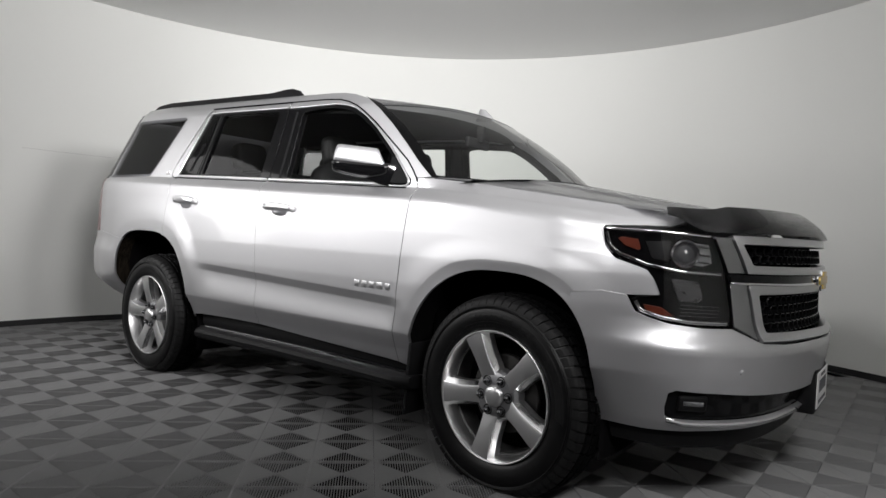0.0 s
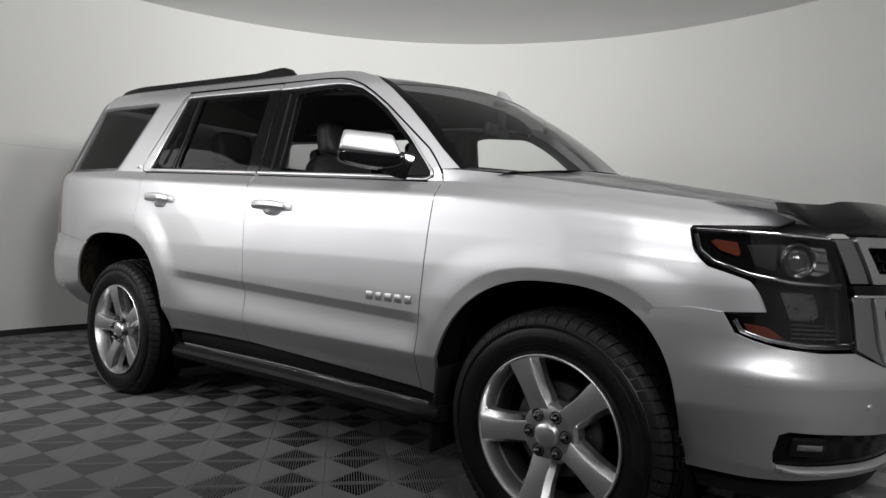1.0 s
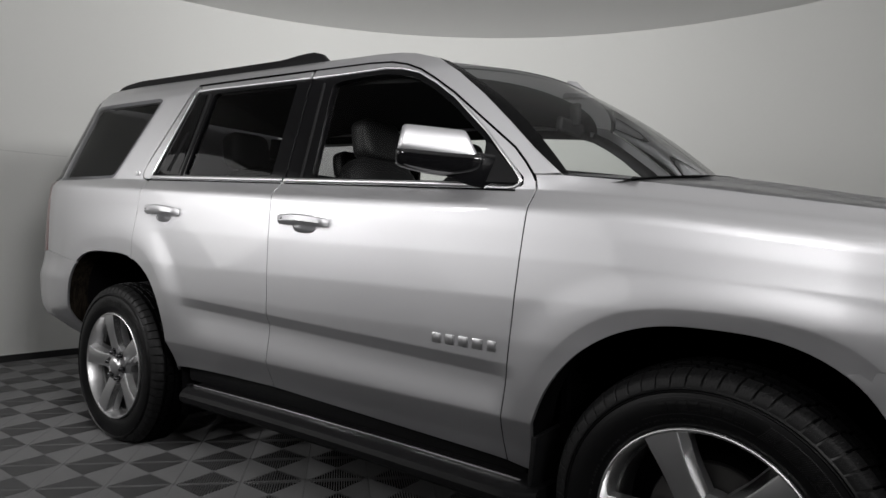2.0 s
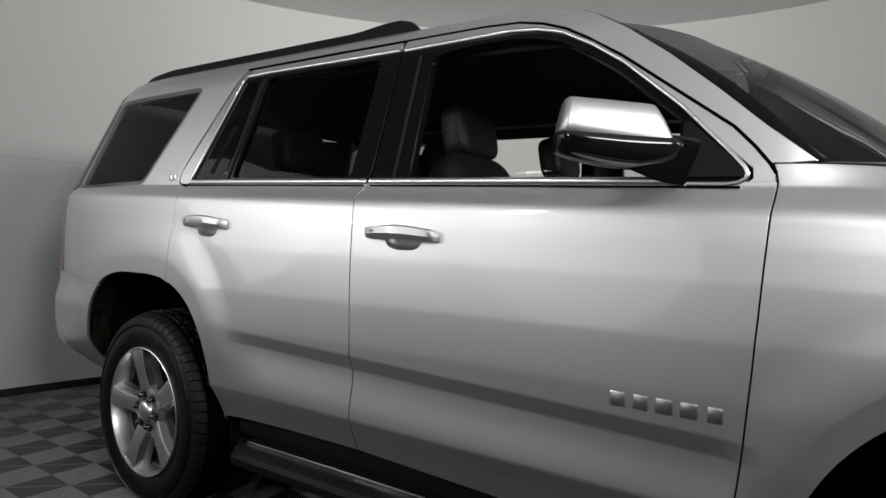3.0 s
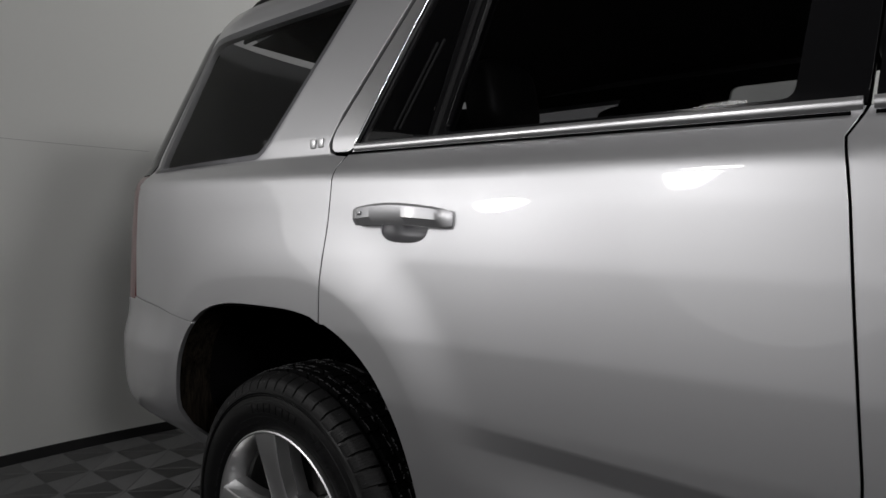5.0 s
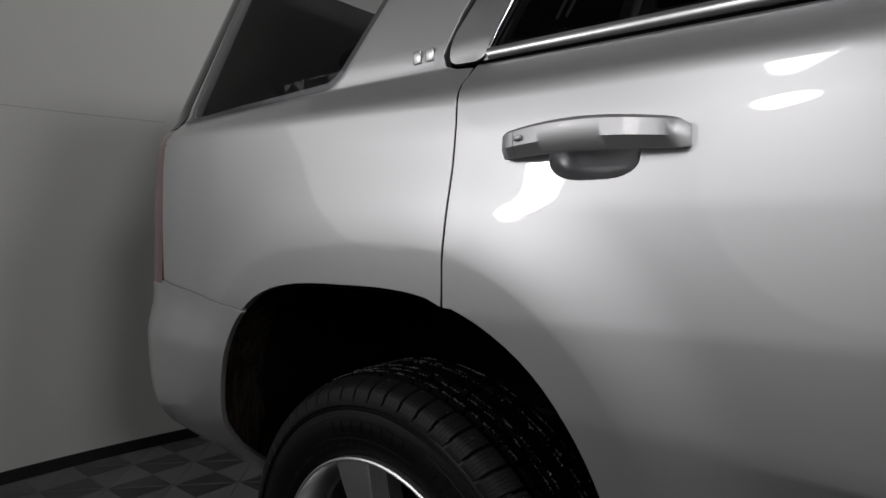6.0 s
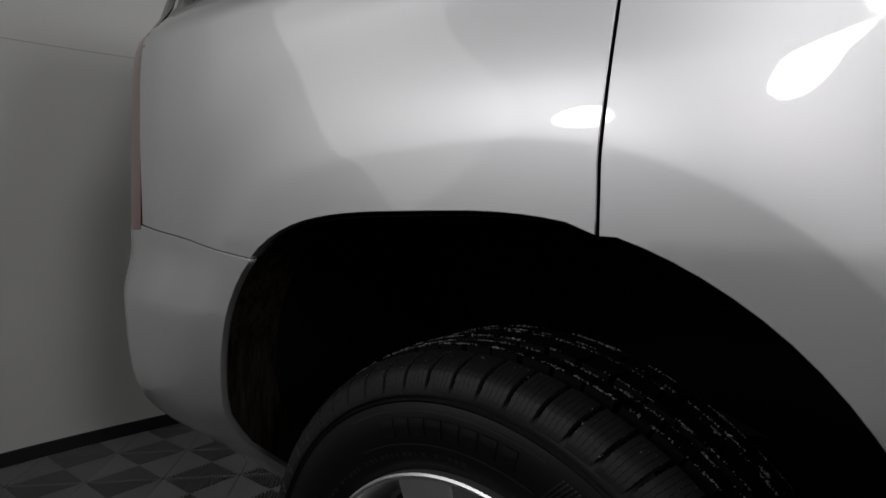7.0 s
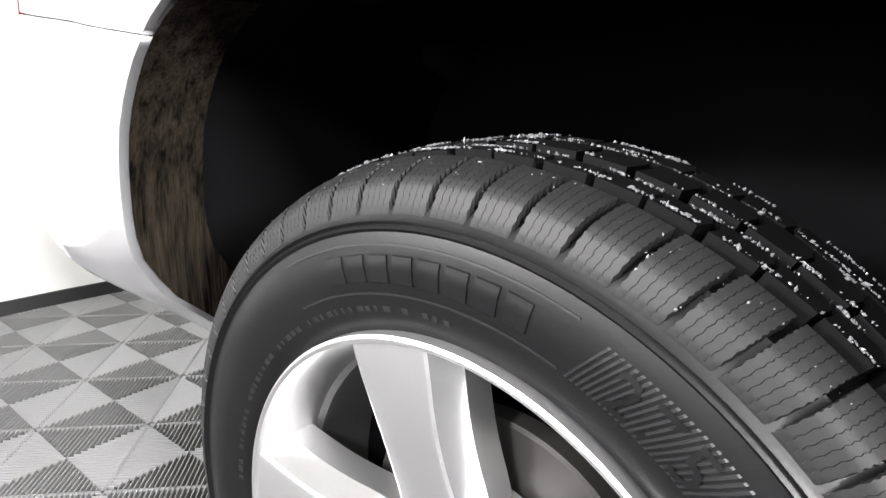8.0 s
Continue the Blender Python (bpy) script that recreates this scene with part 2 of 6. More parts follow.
def panel_data(loop, surf, holes=(), grid=0.03, gap=0.002, off=0.0, depth=0.018, creases=()):
    """A sheet-metal panel: an outline laid on surf(u, v) -> (point, normal), its edges turned inwards."""
    outer = inset(resample(loop, grid * 0.7), gap) if gap else resample(loop, grid * 0.7)
    inner = [resample(h, grid * 0.7) for h in holes]
    lo = (min(p[0] for p in outer), min(p[1] for p in outer))
    hi = (max(p[0] for p in outer), max(p[1] for p in outer))
    gx, gy = np.meshgrid(np.arange(lo[0], hi[0], grid), np.arange(lo[1], hi[1], grid * 0.7))
    P = np.c_[gx.ravel(), gy.ravel()]
    keep = inside(P, outer)
    for h in inner:
        keep &= ~inside(P, h)
    P = P[keep]
    edge = np.array([tuple(p) for lp in [outer, *inner] for p in lp])
    if len(P):
        d = np.min(np.hypot(P[:, None, 0] - edge[None, :, 0], P[:, None, 1] - edge[None, :, 1]), axis=1)
        P = P[d > grid * 0.35]
    if len(creases):
        C = np.array([tuple(c) for c in creases])
        ok = inside(C, outer)
        for h in inner:
            ok &= ~inside(C, h)
        C = C[ok]
        if len(C):
            d = np.min(np.hypot(C[:, None, 0] - edge[None, :, 0], C[:, None, 1] - edge[None, :, 1]), axis=1)
            C = C[d > 0.004]
        if len(C) and len(P):
            d = np.min(np.hypot(P[:, None, 0] - C[None, :, 0], P[:, None, 1] - C[None, :, 1]), axis=1)
            P = P[d > 0.010]
        P = np.vstack([P, C]) if len(P) else C
    verts2 = [Vector((float(p[0]), float(p[1]))) for p in edge] + [Vector((float(p[0]), float(p[1]))) for p in P]
    edges, k, loops = [], 0, []
    for lp in [outer, *inner]:
        loops.append(list(range(k, k + len(lp))))
        edges += [(k + i, k + (i + 1) % len(lp)) for i in range(len(lp))]
        k += len(lp)
    vo, _, fo, ov, _, _ = delaunay_2d_cdt(verts2, edges, [], 0, 1e-6)
    back = {}
    for i, src in enumerate(ov):
        for s in src:
            back[s] = i
    cen = np.array([[sum(vo[i][0] for i in f) / len(f), sum(vo[i][1] for i in f) / len(f)] for f in fo])
    ok = inside(cen, outer)
    for h in inner:
        ok &= ~inside(cen, h)
    V, N = [], []
    for p in vo:
        q, n = surf(p[0], p[1])
        V.append(q + n * off)
        N.append(n)
    F = [list(f) for f, o in zip(fo, ok) if o]
    test = Vector((0, 0, 0))
    if F:
        a, b, c = (V[i] for i in F[0][:3])
        if (b - a).cross(c - a).dot(N[F[0][0]]) < 0:
            F = [f[::-1] for f in F]
    if depth:
        for lp, sgn in zip(loops, [1] + [-1] * len(inner)):
            ids = [back[i] for i in lp]
            pts2 = [vo[i] for i in ids]
            s = (1 if area(pts2) > 0 else -1) * sgn
            r1, r2 = [], []
            m = len(ids)
            for j, i in enumerate(ids):
                t = V[ids[(j + 1) % m]] - V[ids[j - 1]]
                o = t.cross(N[i])
                o = o.normalized() * s if o.length > 1e-9 else Vector((0, 0, 0))
                probe = V[i] + o * 0.001
                V.append(V[i] + o * 0.0012 - N[i] * 0.0014)
                N.append((o + N[i] * 0.2).normalized())
                r1.append(len(V) - 1)
                V.append(V[i] + o * 0.0012 - N[i] * depth)
                N.append(o)
                r2.append(len(V) - 1)
            for j in range(m):
                k2 = (j + 1) % m
                for A, B in ((ids, r1), (r1, r2)):
                    f = [A[j], A[k2], B[k2], B[j]]
                    n = (V[f[1]] - V[f[0]]).cross(V[f[2]] - V[f[0]])
                    if n.dot(N[B[j]]) < 0:
                        f = f[::-1]
                    F.append(f)
    return V, F, N


CY = 1.03  # the car's middle line


def both_sides(name, data, mat, parent, label="", glassy=False):
    """The same panel on both flanks of the car."""
    V, F, N = data
    made = [mesh_object(name, V, F, mat, parent, label, N)]
    W = [Vector((v.x, 2 * CY - v.y, v.z)) for v in V]
    M = [Vector((n.x, -n.y, n.z)) for n in N]
    made.append(mesh_object(name, W, [f[::-1] for f in F], mat, parent, label, M))
    if glassy:
        for ob in made:
            ob.visible_shadow = False
    return made


def mirror_bm(bm):
    other = bm.copy()
    other.transform(Matrix.Translation((0, 2 * CY, 0)) @ Matrix.Diagonal((1, -1, 1, 1)))
    bmesh.ops.reverse_faces(other, faces=other.faces[:])
    return other


def both_parts(name, bm, mat, parent, label="", angle=35.0):
    other = mirror_bm(bm)
    return part(name, bm, mat, parent, label, angle), part(name, other, mat, parent, label, angle)


# ---- the car's flank as one smooth function ----
PROFILE = table([(0.28, 0.155), (0.40, 0.120), (0.50, 0.079), (0.585, 0.0345), (0.70, 0.028), (0.82, 0.024), (0.95, 0.026), (1.10, 0.035), (1.20, 0.0445), (1.258, 0.0527),
                 (1.277, 0.0605), (1.3225, 0.102), (1.345, 0.104), (1.36, 0.106), (1.76, 0.197), (1.80, 0.212), (1.84, 0.240), (1.87, 0.285), (1.89, 0.35)], 0.005)
NOSE = table([(2.4, 0), (3.2, 0), (3.4, 0.02), (3.55, 0.063), (3.68, 0.138), (3.78, 0.238), (3.85, 0.36)], 0.06)
TAIL = table([(-1.6, 0.9), (-1.24, 0.40), (-1.19, 0.25), (-1.11, 0.14), (-1.01, 0.070), (-0.90, 0.030), (-0.76, 0.008), (-0.55, 0), (1.5, 0)], 0.06)
FENDER_FALL = table([(2.3, 0), (2.5, 0), (2.76, 0.010), (3.22, 0.045), (3.53, 0.066), (3.9, 0.108)], 0.15)


def arch(x, z, front):
    """1 on the edge of a wheel opening, more outside it."""
    if front:
        dx, dz, a, b, n = x - 2.90, z - 0.40, 0.47 if x < 2.9 else 0.462, 0.517, 2.2 if x < 2.9 else 2.8
    else:
        dx, dz, a, b, n = x + 0.01, z - 0.42, 0.512 if x > -0.01 else 0.505, 0.560, 2.6 if x > -0.01 else 3.9
    if dz < 0:
        return 9.0 if abs(dx) > a else abs(dx) / a
    return ((abs(dx) / a) ** n + (dz / b) ** n) ** (1 / n)


def arch_edge(front, a0, a1, steps=40):
    """Points of a wheel opening from angle a0 to a1 (degrees, 0 ahead, 90 up)."""
    out = []
    for i in range(steps + 1):
        t = radians(a0 + (a1 - a0) * i / steps)
        cx, cz = (2.90, 0.40) if front else (-0.01, 0.42)
        lo, hi = 0.1, 1.2
        for _ in range(30):
            r = (lo + hi) / 2
            if arch(cx + r * math.cos(t), cz + max(0, r * math.sin(t)), front) > 1:
                hi = r
            else:
                lo = r
        out.append((cx + lo * math.cos(t), cz + lo * math.sin(t)))
    return out


def height(x, h):
    w = smooth(0.9, 1.25, h)
    return h - w * (0.042 * (x - 1.25) + FENDER_FALL(max(2.3, x)) * (1 - smooth(1.4, 1.6, h)))


def fender_roll(x):
    """How far the fender's shoulder rolls inward under the hood's edge."""
    return 0.045 * smooth(2.41, 2.74, x)


def flank_y(x, h):
    y = PROFILE(h)
    lean = 0.60 * max(0.0, h - 1.31)
    y += TAIL(max(-1.6, x - lean)) + NOSE(max(2.4, min(3.85, x)))
    y += fender_roll(x) * min(1.0, max(0.0, (h - 1.318) / (0.054 - 0.019 * smooth(2.75, 3.4, x))))
    top = 0.808 - 0.0345 * (x - 0.61)
    fade = smooth(0.55, 0.85, x) * (1 - smooth(2.28, 2.42, x))
    if fade > 0:
        u = (top - h)
        y += fade * 0.017 * min(1.0, max(0.0, u / 0.042)) * (1 - smooth(0.05, 0.21, u))
    for front in (False, True):
        if abs(x - (2.9 if front else -0.01)) < 0.75 and h < 1.34:
            r = arch(x, max(h, 0.42), front)
            k = 1.105 if front else 1.104 + 0.022 * smooth(-0.35, 0.2, x)
            y -= (0.006 if front else 0.011) * (1 - smooth(k, k + 0.275, r)) * (1 if front else 0.25 + 0.75 * smooth(0.55, 0.85, h))
            y += (0.08 if front else 0.035) * max(0.0, min(0.145, k - r)) * smooth(0.66, 0.93, h)
    return y


def flank(x, h):
    """Point and outward normal of the flank at length x and height h."""
    e = 0.004
    p = Vector((x, flank_y(x, h), height(x, h)))
    du = Vector((2 * e, flank_y(x + e, h) - flank_y(x - e, h), height(x + e, h) - height(x - e, h)))
    dv = Vector((0, flank_y(x, h + e) - flank_y(x, h - e), height(x, h + e) - height(x, h - e)))
    return p, du.cross(dv).normalized()


def lift(x, z):
    """The height coordinate h that lies at the true height z."""
    h = z
    for _ in range(6):
        h += z - height(x, h)
    return h


def hx(pts):
    return [(x, lift(x, z)) for x, z in pts]


def strip(name, line, width, mat, parent, surf, label="", off=0.002, rise=0.004, step=0.02, both=True, closed=False):
    """A moulding with a rounded face along a line on a surface."""
    pts = resample(line, step, closed)
    V, F, N = [], [], []
    m = len(pts)
    for i, p in enumerate(pts):
        a = pts[i - 1] if (closed or i) else p
        b = pts[(i + 1) % m] if (closed or i < m - 1) else p
        t = (b - a).normalized()
        s = Vector((-t.y, t.x))
        _, n0 = surf(p[0], p[1])
        row = [(-0.5, -0.004, -1), (-0.46, rise * 0.6, -0.7), (0, rise, 0), (0.46, rise * 0.6, 0.7), (0.5, -0.004, 1)]
        for k, o, tilt in row:
            q = p + s * width * k
            pos, n = surf(q[0], q[1])
            V.append(pos + n * (off + o))
            side = surf(q[0] + s.x * 1e-3, q[1] + s.y * 1e-3)[0] - pos
            N.append((n + side.normalized() * tilt).normalized())
    rows = m if closed else m - 1
    for i in range(rows):
        j = (i + 1) % m
        for k in range(4):
            f = [i * 5 + k, j * 5 + k, j * 5 + k + 1, i * 5 + k + 1]
            nn = (V[f[1]] - V[f[0]]).cross(V[f[2]] - V[f[0]])
            F.append(f if nn.dot(N[f[0]]) > 0 else f[::-1])
    if not closed:
        F += [[0, 1, 2, 3, 4], [(m - 1) * 5 + k for k in range(5)]]
    if both:
        return both_sides(name, (V, F, N), mat, parent, label)
    return [mesh_object(name, V, F, mat, parent, label, N)]


# ---- the booth ----
def ring_wall(name, r0, r1, z0, z1, mat, label, category, a0, a1, n=140):
    """A stretch of curved wall from angle a0 to a1 (degrees)."""
    bm = bmesh.new()
    prof = [(r0, z0), (r0, z1), (r1, z1), (r1, z0)]
    angs = [radians(a0 + (a1 - a0) * i / n) for i in range(n + 1)]
    deep = BOOTH_BACK / BOOTH_R
    rings = [[bm.verts.new((BOOTH[0] + r * math.cos(a), BOOTH[1] + r * math.sin(a) * (deep if math.sin(a) > 0 else 1.0), z)) for a in angs] for r, z in prof]
    for k in range(4):
        a, b = rings[k], rings[(k + 1) % 4]
        for i in range(n):
            bm.faces.new((a[i], a[i + 1], b[i + 1], b[i]))
    for i in (0, n):
        bm.faces.new([r[i] for r in rings])
    return tagged(part(name, bm, mat), label, category, kind="structure")


UNLIT_SIDE = plain("unlit_side_dark", (0.035, 0.035, 0.037), 0.8, 0, 0, 0.2)
ring_wall("wall_booth", BOOTH_R, BOOTH_R + 0.12, -0.05, BOOTH_H, WALL, "curved seamless white booth wall round the car", "wall", -38, 222)
# added out of view: keeps reflections dark where the booth stands open
ring_wall("unlit_side_stand_in", BOOTH_R, BOOTH_R + 0.12, -0.05, BOOTH_H, UNLIT_SIDE, "unseen dark wall added in place of the booth's unlit open side", "wall", 222, 322)
ring_wall("baseboard", BOOTH_R - 0.014, BOOTH_R - 0.001, 0.0, 0.055, BASEBOARD, "thin black baseboard along the curved booth wall", "baseboard", -38, 222)
WALL_SEAM = plain("wall_joint_shadow_gap", (0.40, 0.40, 0.39), 0.8)
ring_wall("trim", BOOTH_R - 0.002, BOOTH_R - 0.0005, 1.694, 1.696, WALL_SEAM, "hairline horizontal joint in the white booth wall", "wall joint", 171, 181, 16)


def disc(name, z0, z1, mat, label, category, r):
    bm = bmesh.new()
    bmesh.ops.create_cone(bm, cap_ends=True, segments=160, radius1=r, radius2=r, depth=z1 - z0, matrix=Matrix.Translation((*BOOTH, (z0 + z1) / 2)))
    for v in bm.verts:
        if v.co.y > BOOTH[1]:
            v.co.y = BOOTH[1] + (v.co.y - BOOTH[1]) * BOOTH_BACK / BOOTH_R
    return tagged(part(name, bm, mat), label, category, kind="structure")


disc("ceiling", BOOTH_H + 0.001, BOOTH_H + 0.12, CEILING, "flat round grey booth ceiling", "ceiling", BOOTH_R + 0.12)
floor = disc("floor", -0.12, -0.013, SUBFLOOR, "floor under ribbed grey interlocking plastic tiles, near black for the shade between ribs", "floor", BOOTH_R + 0.12)

# ---- the car ----
car = tagged(new("suv"), "silver metallic full-size SUV with chrome trim parked in a booth", "car")

# wheel-opening lines shared by the panels
REAR_ARCH = arch_edge(False, 2, 178, 64)
FRONT_ARCH = arch_edge(True, -4, 184, 64)


def crease_points():
    """Rows of mesh points along the flank's folds."""
    out = []
    for k in (1.125, 1.14, 1.15, 1.165):
        for front in (False, True):
            cx, cz = (2.90, 0.40) if front else (-0.01, 0.42)
            for p in arch_edge(front, -2, 182, 110):
                d = k - 0.04 if front else k - 0.041 + 0.022 * smooth(-0.35, 0.2, p[0])
                out.append((cx + (p[0] - cx) * d, cz + (p[1] - cz) * d))
    for i in range(160):
        x = 0.55 + 1.88 * i / 159
        top = 0.808 - 0.0345 * (x - 0.61)
        out += [(x, top + d) for d in (0.005, 0.0, -0.004, -0.021, -0.038, -0.042, -0.047)]
    for i in range(260):
        x = -0.8 + 4.3 * i / 259
        out += [(x, h) for h in (1.245, 1.258, 1.268, 1.277, 1.289, 1.305, 1.318, 1.327, 0.565, 0.58, 0.59, 0.605)]
    return out


CREASES = crease_points()


def arch_between(pts, x0, x1):
    return [p for p in pts if min(x0, x1) <= p[0] <= max(x0, x1)]


GAP_A = hx([(2.336, 0.43), (2.335, 0.50), (2.366, 0.743), (2.380, 0.90), (2.388, 1.01), (2.395, 1.116), (2.402, 1.215)]) + [(2.405, 1.29), (2.407, 1.335)]
GAP_B = hx([(1.228, 0.475), (1.238, 0.57), (1.246, 0.70), (1.246, 0.852), (1.236, 1.06), (1.230, 1.20), (1.226, 1.25)]) + [(1.222, 1.29), (1.245, 1.335)]
GAP_C = hx([(0.187, 0.9600), (0.189, 1.033), (0.193, 1.08), (0.201, 1.188), (0.203, 1.26)]) + [(0.200, 1.285), (0.207, 1.318), (0.225, 1.335)]
GAP_TOP = [(2.392, 1.371), (2.360, 1.411), (2.315, 1.458), (2.188, 1.551), (2.041, 1.659), (1.94, 1.722), (1.874, 1.758), (1.80, 1.785), (1.72, 1.802), (1.60, 1.809), (1.29, 1.809), (0.90, 1.809), (0.45, 1.806)]
C_LINE = [(0.45, 1.806), (0.425, 1.79), (0.29, 1.60), (0.165, 1.42), (0.132, 1.35), (0.140, 1.330), (0.165, 1.322)]

# outline of the rear quarter glass
QW = rounded([(-0.795, 1.300), (-0.175, 1.323), (-0.135, 1.350), (0.165, 1.745), (0.13, 1.757), (-0.555, 1.748), (-0.60, 1.72)], 0.03, 4)
rear_top_arch = [p for p in REAR_ARCH if p[0] < 0.178 and p[1] > 0.917]
SEAM = (-0.01 - 0.505 * (1 - (0.497 / 0.560) ** 3.9) ** (1 / 3.9), 0.917)
side_loop = [(2.400, 1.3725), *GAP_TOP, *C_LINE[1:], (0.205, 1.318), *reversed(GAP_C[:6]), *rear_top_arch, SEAM, (-0.60, 0.94), (-0.833, 0.962), (-0.846, 1.05), (-0.862, 1.20),
             (-0.862, 1.262), (-0.835, 1.30), (-0.70, 1.55), (-0.585, 1.77), (-0.54, 1.845), (-0.2, 1.86), (0.5, 1.86), (1.2, 1.86), (1.60, 1.858), (1.72, 1.850), (1.82, 1.834), (1.945, 1.797), (2.05, 1.733),
             (2.164, 1.648), (2.28, 1.55), (2.383, 1.457), (2.462, 1.393), (2.482, 1.377), (2.425, 1.372)]
both_sides("body_side", panel_data(side_loop, flank, [inset(QW, 0.018)], grid=0.026, gap=0.0029, creases=CREASES), SILVER, car, "silver body side with roof pillar and rear quarter")

front_door_loop = [*GAP_A, *reversed(GAP_B)]
rear_low_arch = [p for p in REAR_ARCH if p[0] > 0.197]
rear_door_loop = [*GAP_B, *reversed(GAP_C), *reversed(rear_low_arch), (0.50, 0.452), (0.60, 0.462), (0.9, 0.472)]
HANDLES = [(1.302, lift(1.44, 1.164)), (0.305, lift(0.45, 1.201))]


def pocket_loop(x0, h0, k=1.0):
    """Outline of the scooped pocket behind a door handle."""
    out = []
    for i in range(32):
        a = 2 * math.pi * i / 32
        c, s = math.cos(a), math.sin(a)
        c, s = math.copysign(abs(c) ** 0.7, c), math.copysign(abs(s) ** 0.8, s)
        out.append((x0 + 0.142 + 0.068 * k * c, h0 - 0.015 + 0.030 * k * s))
    return out


front_doors = both_sides("front_door", panel_data(front_door_loop, flank, [pocket_loop(*HANDLES[0])], grid=0.026, gap=0.0029, creases=CREASES), SILVER, car)
rear_doors = both_sides("rear_door", panel_data(rear_door_loop, flank, [pocket_loop(*HANDLES[1])], grid=0.026, gap=0.0029, creases=CREASES), SILVER, car)

seam_x = 3.262
fender_arch = [p for p in FRONT_ARCH if p[0] < seam_x and p[1] > 0.40]
fender_loop = [(2.336, 0.43), *GAP_A[1:], (2.404, 1.352), (2.396, 1.3735), (2.49, 1.3735), (2.69, 1.370), (3.0, 1.362), (3.3, 1.355), (3.5, 1.352), *hx([(3.632, 1.148), (3.592, 1.126), (3.372, 1.121), (3.366, 1.113), (3.382, 1.047), (3.424, 1.003),
               (3.534, 0.965), (3.559, 0.933), (3.582, 0.875), (3.482, 0.869), (3.382, 0.874), (3.27, 0.862)]), *fender_arch]
both_sides("front_fender", panel_data(fender_loop, flank, grid=0.026, gap=0.0029, creases=CREASES), SILVER, car)

# rear bumper, round the corner to the middle of the tail
rear_bump_arch = [p for p in REAR_ARCH if p[0] < -0.3 and 0.44 < p[1] < 0.915]
bumper_side = [SEAM, *rear_bump_arch, (-0.53, 0.41), (-0.62, 0.42), (-0.80, 0.47), (-1.00, 0.50), (-1.16, 0.50), (-1.175, 0.66), (-1.17, 0.90), (-1.13, 0.962), (-0.84, 0.962), (-0.60, 0.940)]


def bumper_bulge(x, h):
    """The bumper's skin: bellied below its seam and drawn in at its foot."""
    e = 0.004

    def pt(a, b):
        q = flank(a, b)[0]
        k = smooth(-0.45, -0.70, a)
        q.y -= 0.022 * k * smooth(0.93, 0.80, b) * smooth(0.42, 0.60, b)
        fold = 0.628 + 0.03 * smooth(-0.6, -0.45, a) - b
        q.y += 0.29 * (fold + math.sqrt(fold * fold + 0.0002 + 0.0012 * smooth(-0.6, -0.95, a))) * smooth(-0.38, -0.52, a)
        return q

    p = pt(x, h)
    return p, (pt(x + e, h) - pt(x - e, h)).cross(pt(x, h + e) - pt(x, h - e)).normalized()


both_sides("rear_bumper", panel_data(bumper_side, bumper_bulge, grid=0.024, gap=0.0006, creases=[(-0.48 - 0.7 * i / 60, 0.628 + 0.03 * smooth(-0.6, -0.45, -0.48 - 0.7 * i / 60) + d) for i in range(61) for d in (-0.008, 0.0, 0.008)]), SILVER, car)

# ---- side windows, door frames and mouldings ----
FW = [(1.378, 1.344), (1.392, 1.62), (1.408, 1.735), (1.47, 1.752), (1.60, 1.764), (1.70, 1.766), (1.78, 1.757), (1.86, 1.737), (1.95, 1.690), (2.045, 1.627), (2.193, 1.503), (2.309, 1.394), (2.352, 1.352),
      (2.356, 1.338), (2.345, 1.330)]
FW_OUT = [(1.250, 1.330), (1.292, 1.772), (1.47, 1.776), (1.70, 1.780), (1.79, 1.770), (1.87, 1.748), (1.96, 1.701), (2.052, 1.640), (2.20, 1.515), (2.318, 1.405), (2.366, 1.358), (2.368, 1.338), (2.352, 1.324)]
RW_OUT = [(0.215, 1.330), (0.446, 1.755), (0.462, 1.772), (0.60, 1.776), (1.284, 1.774), (1.242, 1.330)]
for nm, out, hole, doors in (("front", FW_OUT, [(1.402, 1.350), (1.420, 1.735), (1.47, 1.748), (1.60, 1.756), (1.70, 1.757), (1.78, 1.747), (1.86, 1.727), (1.95, 1.680), (2.04, 1.618), (2.18, 1.500), (2.20, 1.482), (2.20, 1.345)], front_doors),
                             ("rear", RW_OUT, [(0.50, 1.352), (0.60, 1.745), (0.63, 1.756), (1.19, 1.758), (1.20, 1.745), (1.155, 1.352)], rear_doors)):
    frames = both_sides("window_frame", panel_data(out, flank, [rounded(hole, 0.02, 3)], 0.04, 0.001, -0.004, 0.03), BLACK_GLOSS, car, "black gloss window frame")
    panes = both_sides("window_pane", panel_data(rounded(hole, 0.02, 3), flank, (), 0.05, -0.004, -0.016, 0.004), CLEAR_GLASS if nm == "front" else TINTED_GLASS, car,
                       "clear side window" if nm == "front" else "dark tinted side window", True)
    if nm == "rear":
        panes[1].data.materials[0] = CLEAR_GLASS
        tagged(panes[1], "clear far side window")
    for f, p, d in zip(frames, panes, doors):
        f.parent, p.parent = d, d
